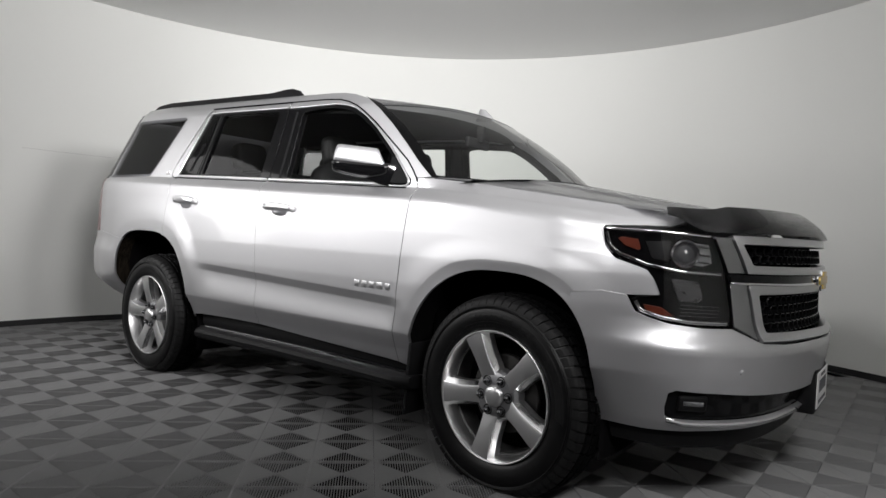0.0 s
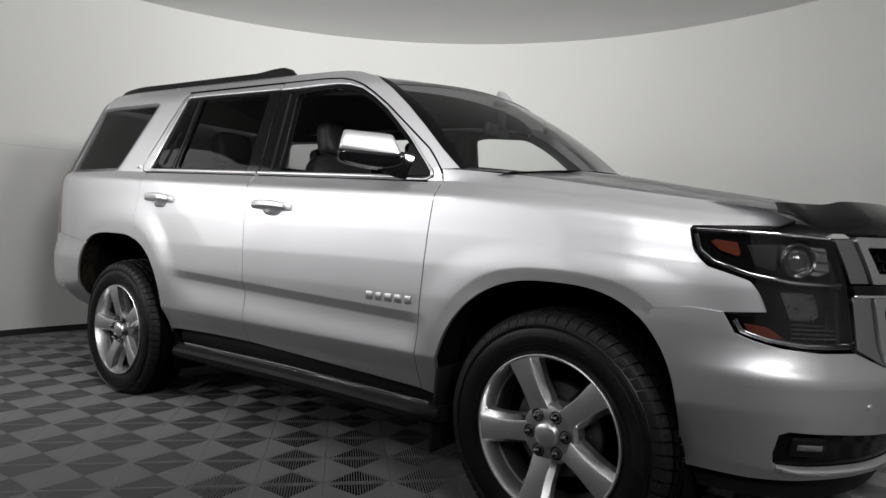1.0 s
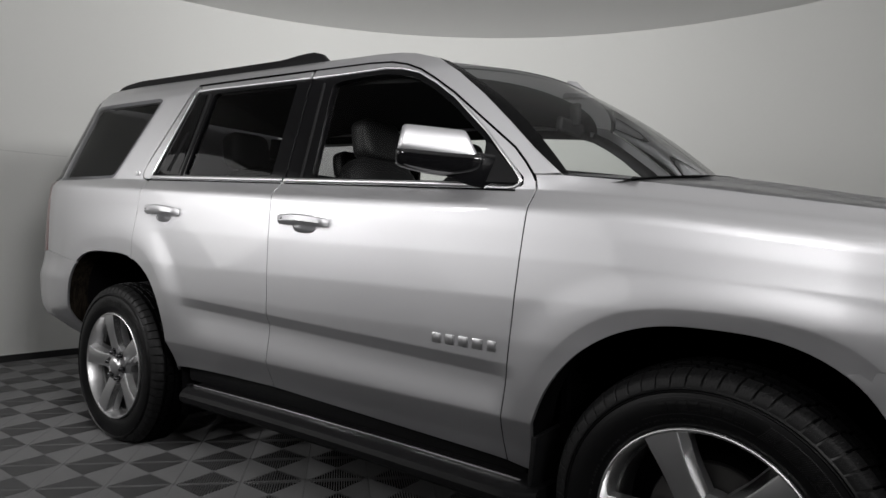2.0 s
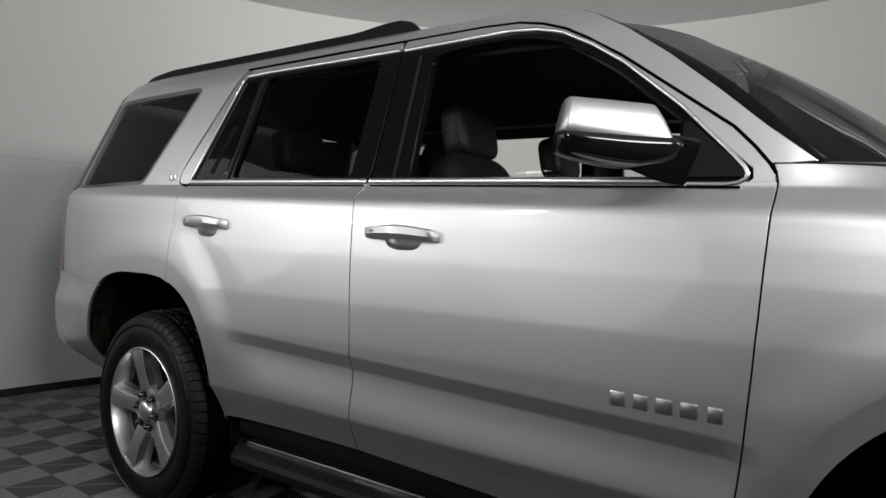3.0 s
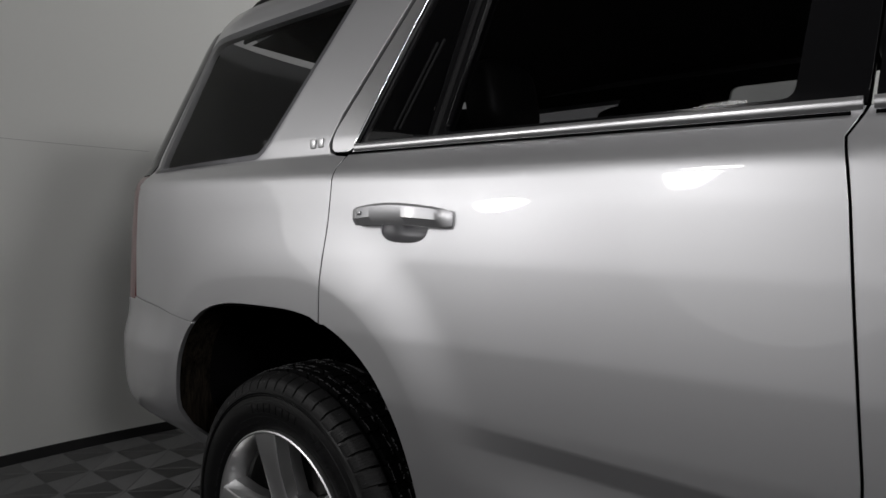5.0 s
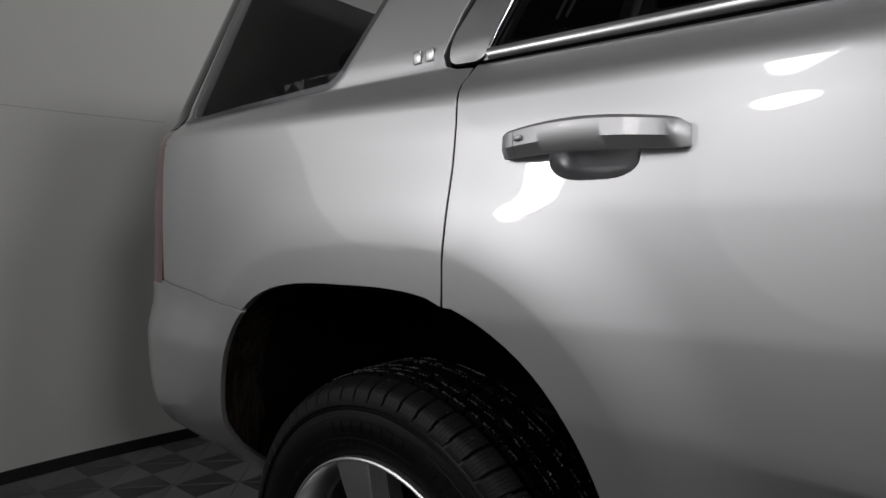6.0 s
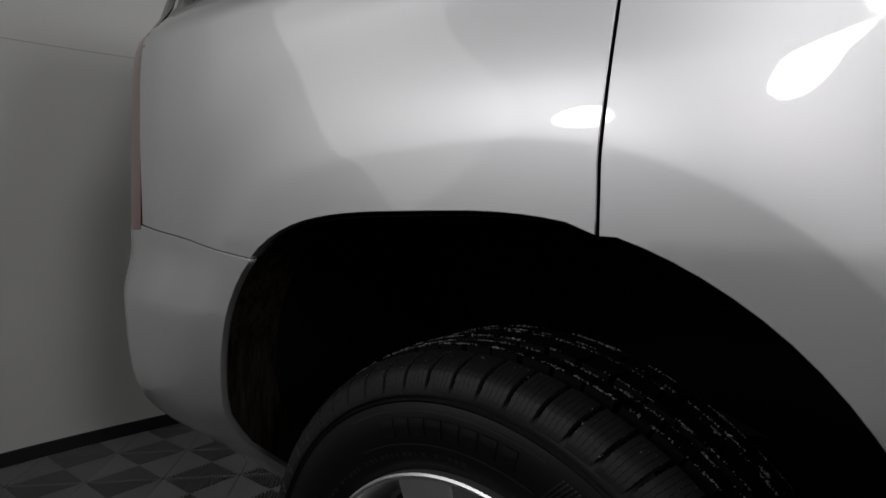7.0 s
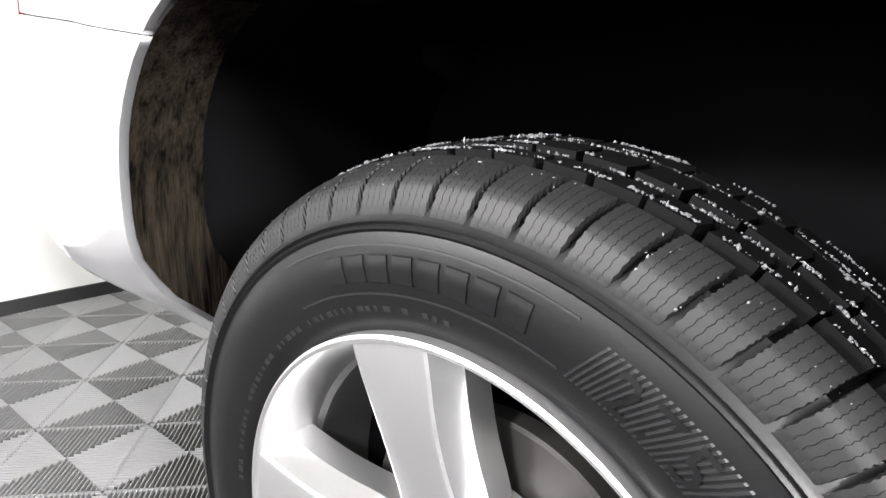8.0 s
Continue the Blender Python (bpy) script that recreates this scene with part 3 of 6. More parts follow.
# sliver of fixed glass and divider bars behind the rear door pane
for ob, d in zip(both_sides("fixed_pane", panel_data([(0.27, 1.352), (0.475, 1.748), (0.545, 1.748), (0.455, 1.352)], flank, (), 0.05, 0, -0.0015, 0.004), TINTED_GLASS, car, "", True), rear_doors):
    ob.parent = d
for line in ([(0.478, 1.345), (0.580, 1.752)], [(0.355, 1.37), (0.45, 1.56)], [(0.372, 1.37), (0.468, 1.565)]):
    for ob, d in zip(strip("divider", line, 0.010 if line[0][0] > 0.4 else 0.003, BLACK_PLASTIC, car, flank, "", 0.0, 0.0025), rear_doors):
        ob.parent = d
for ob, d in zip(strip("divider", [(1.345, 1.345), (1.372, 1.745)], 0.010, BLACK_PLASTIC, car, flank, "", 0.0, 0.003), front_doors):
    ob.parent = d
# silver upper door bands between the glass and the roof rail
fw_band = [(2.406, 1.330), (2.403, 1.350), *GAP_TOP[:11], (1.296, 1.806), *FW_OUT[1:9], (2.314, 1.402), (2.357, 1.362), (2.358, 1.342), (2.345, 1.330)]
rw_band = [(1.286, 1.806), (0.478, 1.802), (0.484, 1.776), (0.60, 1.777), (1.284, 1.776)]
pillar_corner = rounded([(0.474, 1.802), (0.440, 1.785), (0.15, 1.375), (0.146, 1.328), (0.215, 1.326), (0.238, 1.347), (0.454, 1.752), (0.480, 1.776)], 0.022, 5)
for ob, d in zip(both_sides("door_top", panel_data(fw_band, flank, (), 0.03, 0.0032, 0.0004, 0.015), SILVER, car), front_doors):
    ob.parent = d
for ob, d in zip(both_sides("door_top", panel_data(rw_band, flank, (), 0.03, 0.0032, 0.0, 0.015), SILVER, car), rear_doors):
    ob.parent = d
# chrome
for ob, d in zip(strip("belt_moulding", [(1.250, 1.336), (1.8, 1.336), (2.195, 1.335)], 0.018, SATIN, car, flank, "chrome belt moulding", 0.003, 0.006), front_doors):
    ob.parent = d
for ob, d in zip(strip("belt_moulding", [(0.232, 1.335), (0.7, 1.336), (1.238, 1.336)], 0.018, SATIN, car, flank, "chrome belt moulding", 0.003, 0.006), rear_doors):
    ob.parent = d
for ob, d in zip(strip("window_moulding", [(2.225, 1.3285), (2.305, 1.3275), (2.330, 1.331), (2.346, 1.340), (2.349, 1.352), (2.342, 1.367), (2.320, 1.392), *reversed(FW_OUT[3:9]), (1.70, 1.780), (1.47, 1.776), (1.30, 1.774)], 0.009, SATIN, car, flank, "chrome window moulding", 0.002, 0.004), front_doors):
    ob.parent = d
for ob, d in zip(strip("window_moulding", [(1.28, 1.776), (0.60, 1.778), (0.462, 1.774)], 0.008, SATIN, car, flank, "", 0.002, 0.004), rear_doors):
    ob.parent = d
for ob, d in zip(both_sides("pillar_moulding", panel_data(pillar_corner, flank, (), 0.02, 0.001, 0.003, 0.012), SATIN, car, "wide satin moulding round the rear pillar corner"), rear_doors):
    ob.parent = d
for ob, d in zip(strip("glass_edge", [(0.452, 1.752), (0.345, 1.555), (0.240, 1.352), (0.236, 1.346)], 0.006, CHROME, car, flank, "bright edge along the glass", 0.005, 0.003), rear_doors):
    ob.parent = d

# thin black rubber lip under each belt moulding
for line, doors in (([(1.252, 1.3225), (1.8, 1.3225), (2.335, 1.3205)], front_doors), ([(0.212, 1.3215), (0.7, 1.3225), (1.224, 1.3225)], rear_doors)):
    for ob, d in zip(strip("belt_seal", line, 0.0055, SHADE_AND_RUBBER, car, flank, "thin black rubber lip", 0.002, 0.002), doors):
        ob.parent = d

# black strips in the door gaps, put there as the gaps' shade
for gap, doors in ((GAP_A[:-1] + [(2.406, 1.314)], front_doors), (GAP_B, front_doors), (GAP_C, rear_doors), ([(2.403, 1.352), *GAP_TOP[:10]], front_doors), (GAP_TOP[9:], rear_doors)):
    upper = gap[-1][1] > 1.7
    for ob, d in zip(strip("gap_shade_strip", gap, 0.0085 if upper else 0.016, SHADE_AND_RUBBER, car, flank, "black strip standing in for the shade of the door gap", 0.0004 if upper else -0.0026, 0.001, 0.015), doors):
        ob.parent = d

# rear quarter glass, set flush in the body side
both_sides("quarter_window", panel_data(QW, flank, (), 0.04, 0, 0.003, 0.0), QUARTER_GLASS, car, "dark tinted rear quarter window", True)

# door handles
def door_handle(x0, h0):
    """A pull handle with end cap, button and scooped pocket behind it."""
    def at(u, v, w):
        p, n = flank(x0 + u, h0 + v)
        return p + n * w

    L = 0.274
    section = [(0.0150, 0.0), (-0.0050, 0.0008), (-0.0175, -0.0105), (-0.0180, -0.0165), (-0.0090, -0.0200), (0.0100, -0.0200), (0.0190, -0.0150), (0.0195, -0.0055)]
    made = []
    for name, ta, tb, ns, lab in (("handle", 0.128, 1.0, 30, "silver door pull handle"), ("end_cap", 0.0, 0.124, 8, "silver handle end cap")):
        V, F = [], []
        nc = len(section)
        for i in range(ns + 1):
            t = ta + (tb - ta) * i / ns
            end = min(1.0, math.sqrt(max(0.0, 1 - (2 * t - 1) ** 16)) + 0.02)
            out = 0.019 + 0.025 * math.sin(math.pi * min(1, max(0, 0.04 + 0.92 * t))) ** 0.6
            mid = 0.006 * math.sin(math.pi * t)
            for v, w in section:
                V.append(at(L * t, mid + v * (0.72 + 0.28 * end) * (0.90 + 0.16 * math.sin(math.pi * t)), max(0.001, (out + w) * end)))
        for i in range(ns):
            for k in range(nc):
                F.append([i * nc + k, (i + 1) * nc + k, (i + 1) * nc + (k + 1) % nc, i * nc + (k + 1) % nc])
        F += [list(range(nc)), [ns * nc + k for k in range(nc)]]
        bm = bmesh.new()
        vs = [bm.verts.new(v) for v in V]
        for f in F:
            bm.faces.new([vs[i] for i in f])
        bmesh.ops.bevel(bm, geom=[e for e in bm.edges if len(e.link_faces) == 2 and e.calc_face_angle(0) > 0.35], offset=0.0011, segments=2, profile=0.5, affect="EDGES")
        made.append(both_parts(name, bm, HANDLE_SILVER, car, lab, 40))
    return made


def handle_details(x0, h0):
    def at(u, v, w):
        p, n = flank(x0 + u, h0 + v)
        return p + n * w
    out = []
    # button near the rear end
    bm = box_bm(0.013, 0.004, 0.008, 0.0018, 2)
    bm.transform(Matrix.Translation(at(0.046, 0.0065, 0.0405)) @ Matrix.Rotation(radians(-6), 4, "Y"))
    out.append(both_parts("button", bm, ALLOY_DARK, car, "small lock button"))
    # pocket for the fingers, let into the door skin
    bm = bmesh.new()
    rows = []
    for k, dep in ((1.015, -0.0015), (0.99, -0.006), (0.94, -0.013), (0.85, -0.024), (0.70, -0.032), (0.45, -0.037), (0.15, -0.038)):
        row = []
        for x, h in pocket_loop(x0, h0, k):
            p, n = flank(x, h)
            row.append(bm.verts.new(p + n * dep))
        rows.append(row)
    for a, b in zip(rows, rows[1:]):
        for k in range(32):
            bm.faces.new((a[k], a[(k + 1) % 32], b[(k + 1) % 32], b[k]))
    bm.faces.new(rows[-1])
    out.append(both_parts("finger_cup", bm, SILVER, car, "shadowed scoop behind the handle", 60))
    return out


for (x0, h0), doors in zip(HANDLES, (front_doors, rear_doors)):
    for pair in door_handle(x0, h0) + handle_details(x0, h0):
        for ob, d in zip(pair, doors):
            ob.parent = d

# plain metal badge bars on the front doors and rear pillars
def badge_bar(x, z, w, hgt):
    p, n = flank(x, lift(x, z))
    bm = box_bm(w, 0.005, hgt, 0.0022, 2)
    bm.transform(Matrix.Translation(p + n * 0.0022) @ Matrix.Rotation(radians(1.5), 4, "Y"))
    return bm


for i, w in enumerate((0.034, 0.032, 0.036, 0.036, 0.030)):
    x = 2.105 + 0.0520 * i
    for ob, d in zip(both_parts("badge", badge_bar(x, 0.7985 - 0.0004 * i, w, 0.032), SATIN, car, "plain chrome badge bar"), front_doors):
        ob.parent = d
for i in range(2):
    both_parts("badge", badge_bar(0.070 + 0.030 * i, 1.403, 0.020, 0.024), SATIN, car, "small plain chrome badge bar")

# ---- nose: headlamps, grille and bumper on one plan curve ----
PLAN = [(3.0, 0.022), (3.2, 0.024), (3.4, 0.042), (3.55, 0.085), (3.68, 0.160), (3.78, 0.260), (3.855, 0.380), (3.912, 0.55), (3.950, 0.80), (3.965, CY)]
PLAN = PLAN + [(x, 2 * CY - y) for x, y in reversed(PLAN[:-1])]


def spline(P, n=14):
    Q = [P[0], *P, P[-1]]
    out = []
    for i in range(1, len(Q) - 2):
        p0, p1, p2, p3 = (Vector(q) for q in Q[i - 1:i + 3])
        for k in range(n):
            u = k / n
            out.append(0.5 * ((2 * p1) + (p2 - p0) * u + (2 * p0 - 5 * p1 + 4 * p2 - p3) * u * u + (3 * p1 - p0 - 3 * p2 + p3) * u ** 3))
    return out + [Vector(P[-1])]


PL = np.array([tuple(p) for p in spline(PLAN)])
PS = np.r_[0, np.cumsum(np.hypot(*np.diff(PL, axis=0).T))]
S_ALL = float(PS[-1])
S_MID = S_ALL / 2
NOSE_OUT = table([(0.30, -0.07), (0.37, -0.040), (0.42, -0.012), (0.50, 0.010), (0.60, 0.030), (0.675, 0.041), (0.70, 0.038), (0.74, 0.012), (0.78, 0.0), (1.0, -0.006), (1.12, -0.02), (1.25, -0.06)], 0.005)


def nose_pt(s, z):
    x, y = float(np.interp(s, PS, PL[:, 0])), float(np.interp(s, PS, PL[:, 1]))
    e = 0.01
    t = Vector((float(np.interp(s + e, PS, PL[:, 0]) - np.interp(s - e, PS, PL[:, 0])), float(np.interp(s + e, PS, PL[:, 1]) - np.interp(s - e, PS, PL[:, 1])), 0)).normalized()
    n = Vector((t.y, -t.x, 0))
    k = smooth(0.30, 0.75, min(s, S_ALL - s))
    base = PROFILE(max(0.3, min(z, 0.9))) - 0.024
    return Vector((x, y, z + 0.014 * smooth(0.74, 1.0, z))) + n * ((NOSE_OUT(z) + 0.006) * k - base * (1 - k))


def nose(s, z):
    e = 0.004
    p = nose_pt(s, z)
    n = (nose_pt(s + e, z) - nose_pt(s - e, z)).cross(nose_pt(s, z + e) - nose_pt(s, z - e)).normalized()
    return p, n


def other(loop):
    return [(S_ALL - s, z) for s, z in reversed(loop)]


def nose_part(name, loop, mat, parent, label="", grid=0.03, off=0.0, depth=0.015, gap=0.001, holes=(), glassy=False, creases=()):
    V, F, N = panel_data(loop, nose, holes, grid, gap, off, depth, creases)
    ob = mesh_object(name, V, F, mat, parent, label, N)
    if glassy:
        ob.visible_shadow = False
    return ob


front_arch_low = [(p[0] - 3.0, p[1]) for p in FRONT_ARCH if p[0] > 3.2 and 0.36 < p[1] < 0.87]
front_arch_low = sorted(front_arch_low, key=lambda p: p[1])
half_top = [(0.27, 0.8605), (0.382, 0.8725), (0.474, 0.8645), (0.507, 0.809), (0.560, 0.790), (0.631, 0.775), (0.74, 0.766), (0.856, 0.766), (0.90, 0.748), (0.975, 0.716), (1.10, 0.708), (S_MID, 0.700)]
half_low = [(0.36, 0.372), (0.574, 0.374), (0.765, 0.386), (1.092, 0.392), (S_MID, 0.392)]
bumper_loop = [*half_top, *other(half_top[:-1]), *[(S_ALL - s, z) for s, z in reversed([p for p in front_arch_low if p[1] < 0.85])], *[(S_ALL - s, z) for s, z in half_low[:-1]], *reversed(half_low), *[p for p in front_arch_low if p[1] < 0.85]]
FOG_H = [(0.632, 0.430), (0.626, 0.47), (0.634, 0.528), (0.66, 0.541), (0.80, 0.536), (0.945, 0.527), (1.15, 0.516), (1.38, 0.506), (S_MID, 0.503)]
FOG_L = [(S_MID, 0.412), (1.38, 0.412), (0.90, 0.416), (0.70, 0.416), (0.65, 0.418)]
fog_hole = [*FOG_H, *other(FOG_H[:-1]), *[(S_ALL - s, z) for s, z in reversed(FOG_L[1:])], *FOG_L]
front_bumper = nose_part("front_bumper", bumper_loop, SILVER, car, "silver front bumper with black lower intake", 0.028, 0.0, 0.02, 0.001, [fog_hole], creases=[(0.30 + (S_ALL - 0.60) * i / 150, z) for i in range(151) for z in (0.60, 0.665, 0.675, 0.688, 0.70, 0.715, 0.74, 0.76)])
nose_part("lower_intake", [(s, z) for s, z in fog_hole], BLACK_GLOSS, front_bumper, "black gloss lower intake", 0.05, -0.022, 0.004, -0.004)
strip("intake_moulding", [(0.64, 0.424), (0.70, 0.413), (0.90, 0.413), (1.15, 0.409), (1.40, 0.408)], 0.014, CHROME, front_bumper, nose, "chrome strip under the intake", 0.002, 0.007)
nose_part("air_dam", [(0.40, 0.375), (0.56, 0.377), (0.765, 0.390), (1.092, 0.396), (S_MID, 0.396), *other([(0.40, 0.375), (0.56, 0.377), (0.765, 0.390), (1.092, 0.396)]), *[(S_ALL - 0.42, 0.30)], (0.42, 0.30)], BLACK_PLASTIC, front_bumper,
          "black plastic air dam", 0.06, -0.02, 0.02)
for sgn in (0, 1):
    f = (lambda s: S_ALL - s) if sgn else (lambda s: s)
    # fog lamp
    p, n = nose(f(0.725), 0.487)
    q = Matrix.Translation(p - n * 0.016) @ n.to_track_quat("Y", "Z").to_matrix().to_4x4()
    lamp = part("fog_lamp", box_bm(0.105, 0.014, 0.062, 0.01, 3), BLACK_PLASTIC, front_bumper, "fog lamp in a black housing", 35, q)
    part("bulb", box_bm(0.075, 0.006, 0.020, 0.004, 2), LAMP_INNER, lamp, "", 35, Matrix.Translation((0.0, 0.009, 0.004)))
    # parking sensor
    p, n = nose(f(0.885), 0.615)
    bm = lathe_bm([(0.0, 0.0016), (0.007, 0.0014), (0.0085, 0.0), (0.0095, 0.0004), (0.0105, -0.001)], 20)
    part("parking_sensor", bm, SILVER, front_bumper, "", 35, Matrix.Translation(p + n * 0.0012) @ n.to_track_quat("Y", "Z").to_matrix().to_4x4())

# headlamps
FROSTED = plain("frosted_reflector", (0.13, 0.13, 0.135), 0.25, 0.7, 0, 0.7, 22.0, contrast=(0.35, 0.65))
LENS_DARK = plain("projector_lens_glass", (0.05, 0.05, 0.055), 0.04, 0, 0.5, 0.1, spec=0.8)
BEZEL = plain("dark_grey_bezel", (0.012, 0.012, 0.013), 0.3, 0.3, 0, 0.2)
NUT = plain("dark_chrome_nut", (0.10, 0.10, 0.105), 0.22, 1.0)
HL = [(0.366, 1.100), (0.45, 1.105), (0.598, 1.098), (0.772, 1.088), (0.790, 1.04), (0.822, 0.960), (0.850, 0.83), (0.853, 0.775), (0.74, 0.772), (0.631, 0.781), (0.56, 0.797), (0.512, 0.818), (0.486, 0.858), (0.584, 0.868), (0.560, 0.925), (0.536, 0.957),
      (0.442, 0.986), (0.400, 1.015), (0.376, 1.05)]
for sgn in (0, 1):
    ref = (lambda L: other(L)) if sgn else (lambda L: L)
    f = (lambda s: S_ALL - s) if sgn else (lambda s: s)
    hl = nose_part("headlamp", ref(HL), BLACK_GLOSS, car, "stacked black headlamp with amber marker", 0.03, -0.034, 0.03, 0.003)
    lens = nose_part("lens", ref(HL), LENS_GLASS, hl, "clear lamp lens", 0.03, -0.003, 0.006, 0.004, (), True)
    nose_part("amber_marker", ref([(0.432, 1.062), (0.445, 1.069), (0.505, 1.062), (0.516, 1.03), (0.508, 1.022), (0.458, 1.038)]), AMBER, hl, "orange side marker", 0.03, -0.018, 0.014)
    nose_part("amber_marker", ref([(0.535, 0.835), (0.60, 0.828), (0.645, 0.800), (0.60, 0.800), (0.548, 0.812)]), AMBER, hl, "orange side marker", 0.03, -0.018, 0.014)
    strip("lamp_trim", ref([(0.388, 1.085), (0.402, 1.035), (0.44, 1.005), (0.54, 0.972), (0.66, 0.952), (0.812, 0.946)]), 0.012, CHROME, hl, nose, "chrome lamp trim", -0.016, 0.006, 0.02, False)
    strip("lamp_trim", ref([(0.508, 0.845), (0.528, 0.815), (0.60, 0.795), (0.70, 0.785), (0.843, 0.784)]), 0.012, CHROME, hl, nose, "", -0.012, 0.006, 0.02, False)
    strip("lamp_trim", ref([(0.39, 1.097), (0.598, 1.092), (0.765, 1.082)]), 0.008, CHROME, hl, nose, "", -0.004, 0.004, 0.02, False)
    p, n = nose(f(0.676), 1.016)
    q = Matrix.Translation(p - n * 0.030) @ n.to_track_quat("Y", "Z").to_matrix().to_4x4()
    proj = part("projector", lathe_bm([(0.050, 0.0), (0.051, 0.018), (0.046, 0.024), (0.041, 0.020), (0.039, 0.006), (0.036, 0.004)], 40), LAMP_INNER, hl, "chrome ring of the projector lamp", 35, q)
    part("projector_lens", lathe_bm([(0.0365, 0.004), (0.035, 0.012), (0.028, 0.020), (0.016, 0.025), (0.0001, 0.027)], 36), LENS_DARK, proj, "domed glassy lens", 50)
    nose_part("reflector", ref([(0.716, 1.058), (0.770, 1.054), (0.782, 0.985), (0.745, 0.972), (0.716, 0.975), (0.728, 1.015)]), LAMP_INNER, hl, "bright side reflector", 0.012, -0.024, 0.012)
    for sa, za, sb, zb in ((0.720, 1.046, 0.772, 1.042), (0.730, 1.016, 0.777, 1.012), (0.722, 0.988, 0.768, 0.985)):
        strip("reflector_rib", ref([(sa, za), (sb, zb)]), 0.006, FROSTED, hl, nose, "", -0.021, 0.003, 0.02, False)
    nose_part("inner_bezel", ref([(0.535, 1.056), (0.625, 1.060), (0.618, 0.985), (0.560, 0.995)]), BEZEL, hl, "dark grey inner bezel", 0.02, -0.029, 0.008)
    nose_part("reflector_bowl", ref([(0.632, 0.925), (0.735, 0.920), (0.755, 0.865), (0.735, 0.848), (0.665, 0.850)]), FROSTED, hl, "silvered reflector bowl", 0.02, -0.028, 0.01)
    for z in (0.838, 0.826, 0.814, 0.802):
        strip("light_bar", ref([(0.67, z), (0.82, z - 0.002)]), 0.0035, FROSTED, hl, nose, "", -0.028, 0.003, 0.03, False)

# grille
DARK_CHROME = plain("dark_chrome", (0.34, 0.34, 0.35), 0.16, 1.0, 0, 0.05)
# near-black sheet carries the shade behind the honeycomb
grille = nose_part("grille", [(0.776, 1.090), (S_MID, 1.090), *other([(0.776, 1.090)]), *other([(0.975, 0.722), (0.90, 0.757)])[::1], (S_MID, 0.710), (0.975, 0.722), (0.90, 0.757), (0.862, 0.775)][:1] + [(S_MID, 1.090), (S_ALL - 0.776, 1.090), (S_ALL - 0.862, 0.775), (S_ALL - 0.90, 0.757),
                   (S_ALL - 0.975, 0.722), (S_MID, 0.710), (0.975, 0.722), (0.90, 0.757), (0.862, 0.775)], SHADE_AND_RUBBER, car, "black honeycomb grille in satin chrome frames", 0.05, -0.055, 0.01)


def grille_frame(outer, inner, label):
    nose_part("frame", outer, SATIN, grille, label, 0.03, 0.004, 0.03, 0.0, [inner])


UP_O = [(0.853, 1.088), (S_MID, 1.092), (S_ALL - 0.853, 1.088), (S_ALL - 0.918, 0.955), (S_MID, 0.948), (0.918, 0.955)]
UP_I = rounded([(0.893, 1.060), (S_MID, 1.064), (S_ALL - 0.893, 1.060), (S_ALL - 0.940, 0.982), (S_MID, 0.976), (0.940, 0.982)], 0.012, 3)
LO_O = [(0.925, 0.916), (S_MID, 0.912), (S_ALL - 0.925, 0.916), (S_ALL - 0.980, 0.722), (S_MID, 0.708), (0.980, 0.722)]
LO_I = rounded([(0.972, 0.884), (S_MID, 0.884), (S_ALL - 0.972, 0.884), (S_ALL - 1.010, 0.750), (S_MID, 0.736), (1.010, 0.750)], 0.012, 3)
grille_frame(UP_O, UP_I, "satin chrome upper grille frame")
grille_frame(LO_O, LO_I, "satin chrome lower grille frame")
for ref in ((lambda L: L), other):
    nose_part("side_panel", ref([(0.784, 1.082), (0.848, 1.080), (0.908, 0.955), (0.838, 0.955)]), DARK_CHROME, grille, "dark chrome grille side panel", 0.03, -0.004, 0.02)
    nose_part("side_panel", ref([(0.846, 0.918), (0.918, 0.916), (0.972, 0.726), (0.905, 0.758), (0.870, 0.775)]), DARK_CHROME, grille, "dark chrome grille side panel", 0.03, -0.004, 0.02)
nose_part("crossbar", [(0.842, 0.950), (S_MID, 0.944), (S_ALL - 0.842, 0.950), (S_ALL - 0.850, 0.921), (S_MID, 0.915), (0.850, 0.921)], BLACK_GLOSS, grille, "black gloss crossbar", 0.04, 0.0, 0.02)
strip("crossbar_trim", [(0.85, 0.920), (1.2, 0.915), (S_MID - 0.12, 0.914)], 0.008, CHROME, grille, nose, "", 0.004, 0.004)


def honeycomb(loop, off):
    """A mesh of hexagonal openings inside an outline."""
    V, F = [], []
    rx, rz = 0.030, 0.019
    lo_s, hi_s = min(p[0] for p in loop), max(p[0] for p in loop)
    lo_z, hi_z = min(p[1] for p in loop), max(p[1] for p in loop)
    row, z = 0, lo_z
    while z < hi_z + rz:
        s = lo_s + (0.026 if row % 2 else 0)
        while s < hi_s + rx:
            pts = np.array([(s, z)])
            if inside(pts, loop)[0]:
                ring = []
                for k in range(6):
                    a = math.pi / 3 * k
                    for r, d in ((1.0, 0.0), (0.80, 0.003), (0.74, -0.02)):
                        p, n = nose(s + rx * r * math.cos(a), z + rz * r * math.sin(a))
                        V.append(p + n * (off + d))
                b = len(V) - 18
                for k in range(6):
                    j = (k + 1) % 6
                    for m_ in (0, 1):
                        F.append([b + 3 * k + m_, b + 3 * j + m_, b + 3 * j + m_ + 1, b + 3 * k + m_ + 1])
            s += 0.052
        row += 1
        z += 0.0305
    return mesh_object("mesh_insert", V, F, BLACK_GLOSS, grille, "black honeycomb mesh", flat=True)


honeycomb(UP_I, -0.02)
honeycomb(LO_I, -0.02)
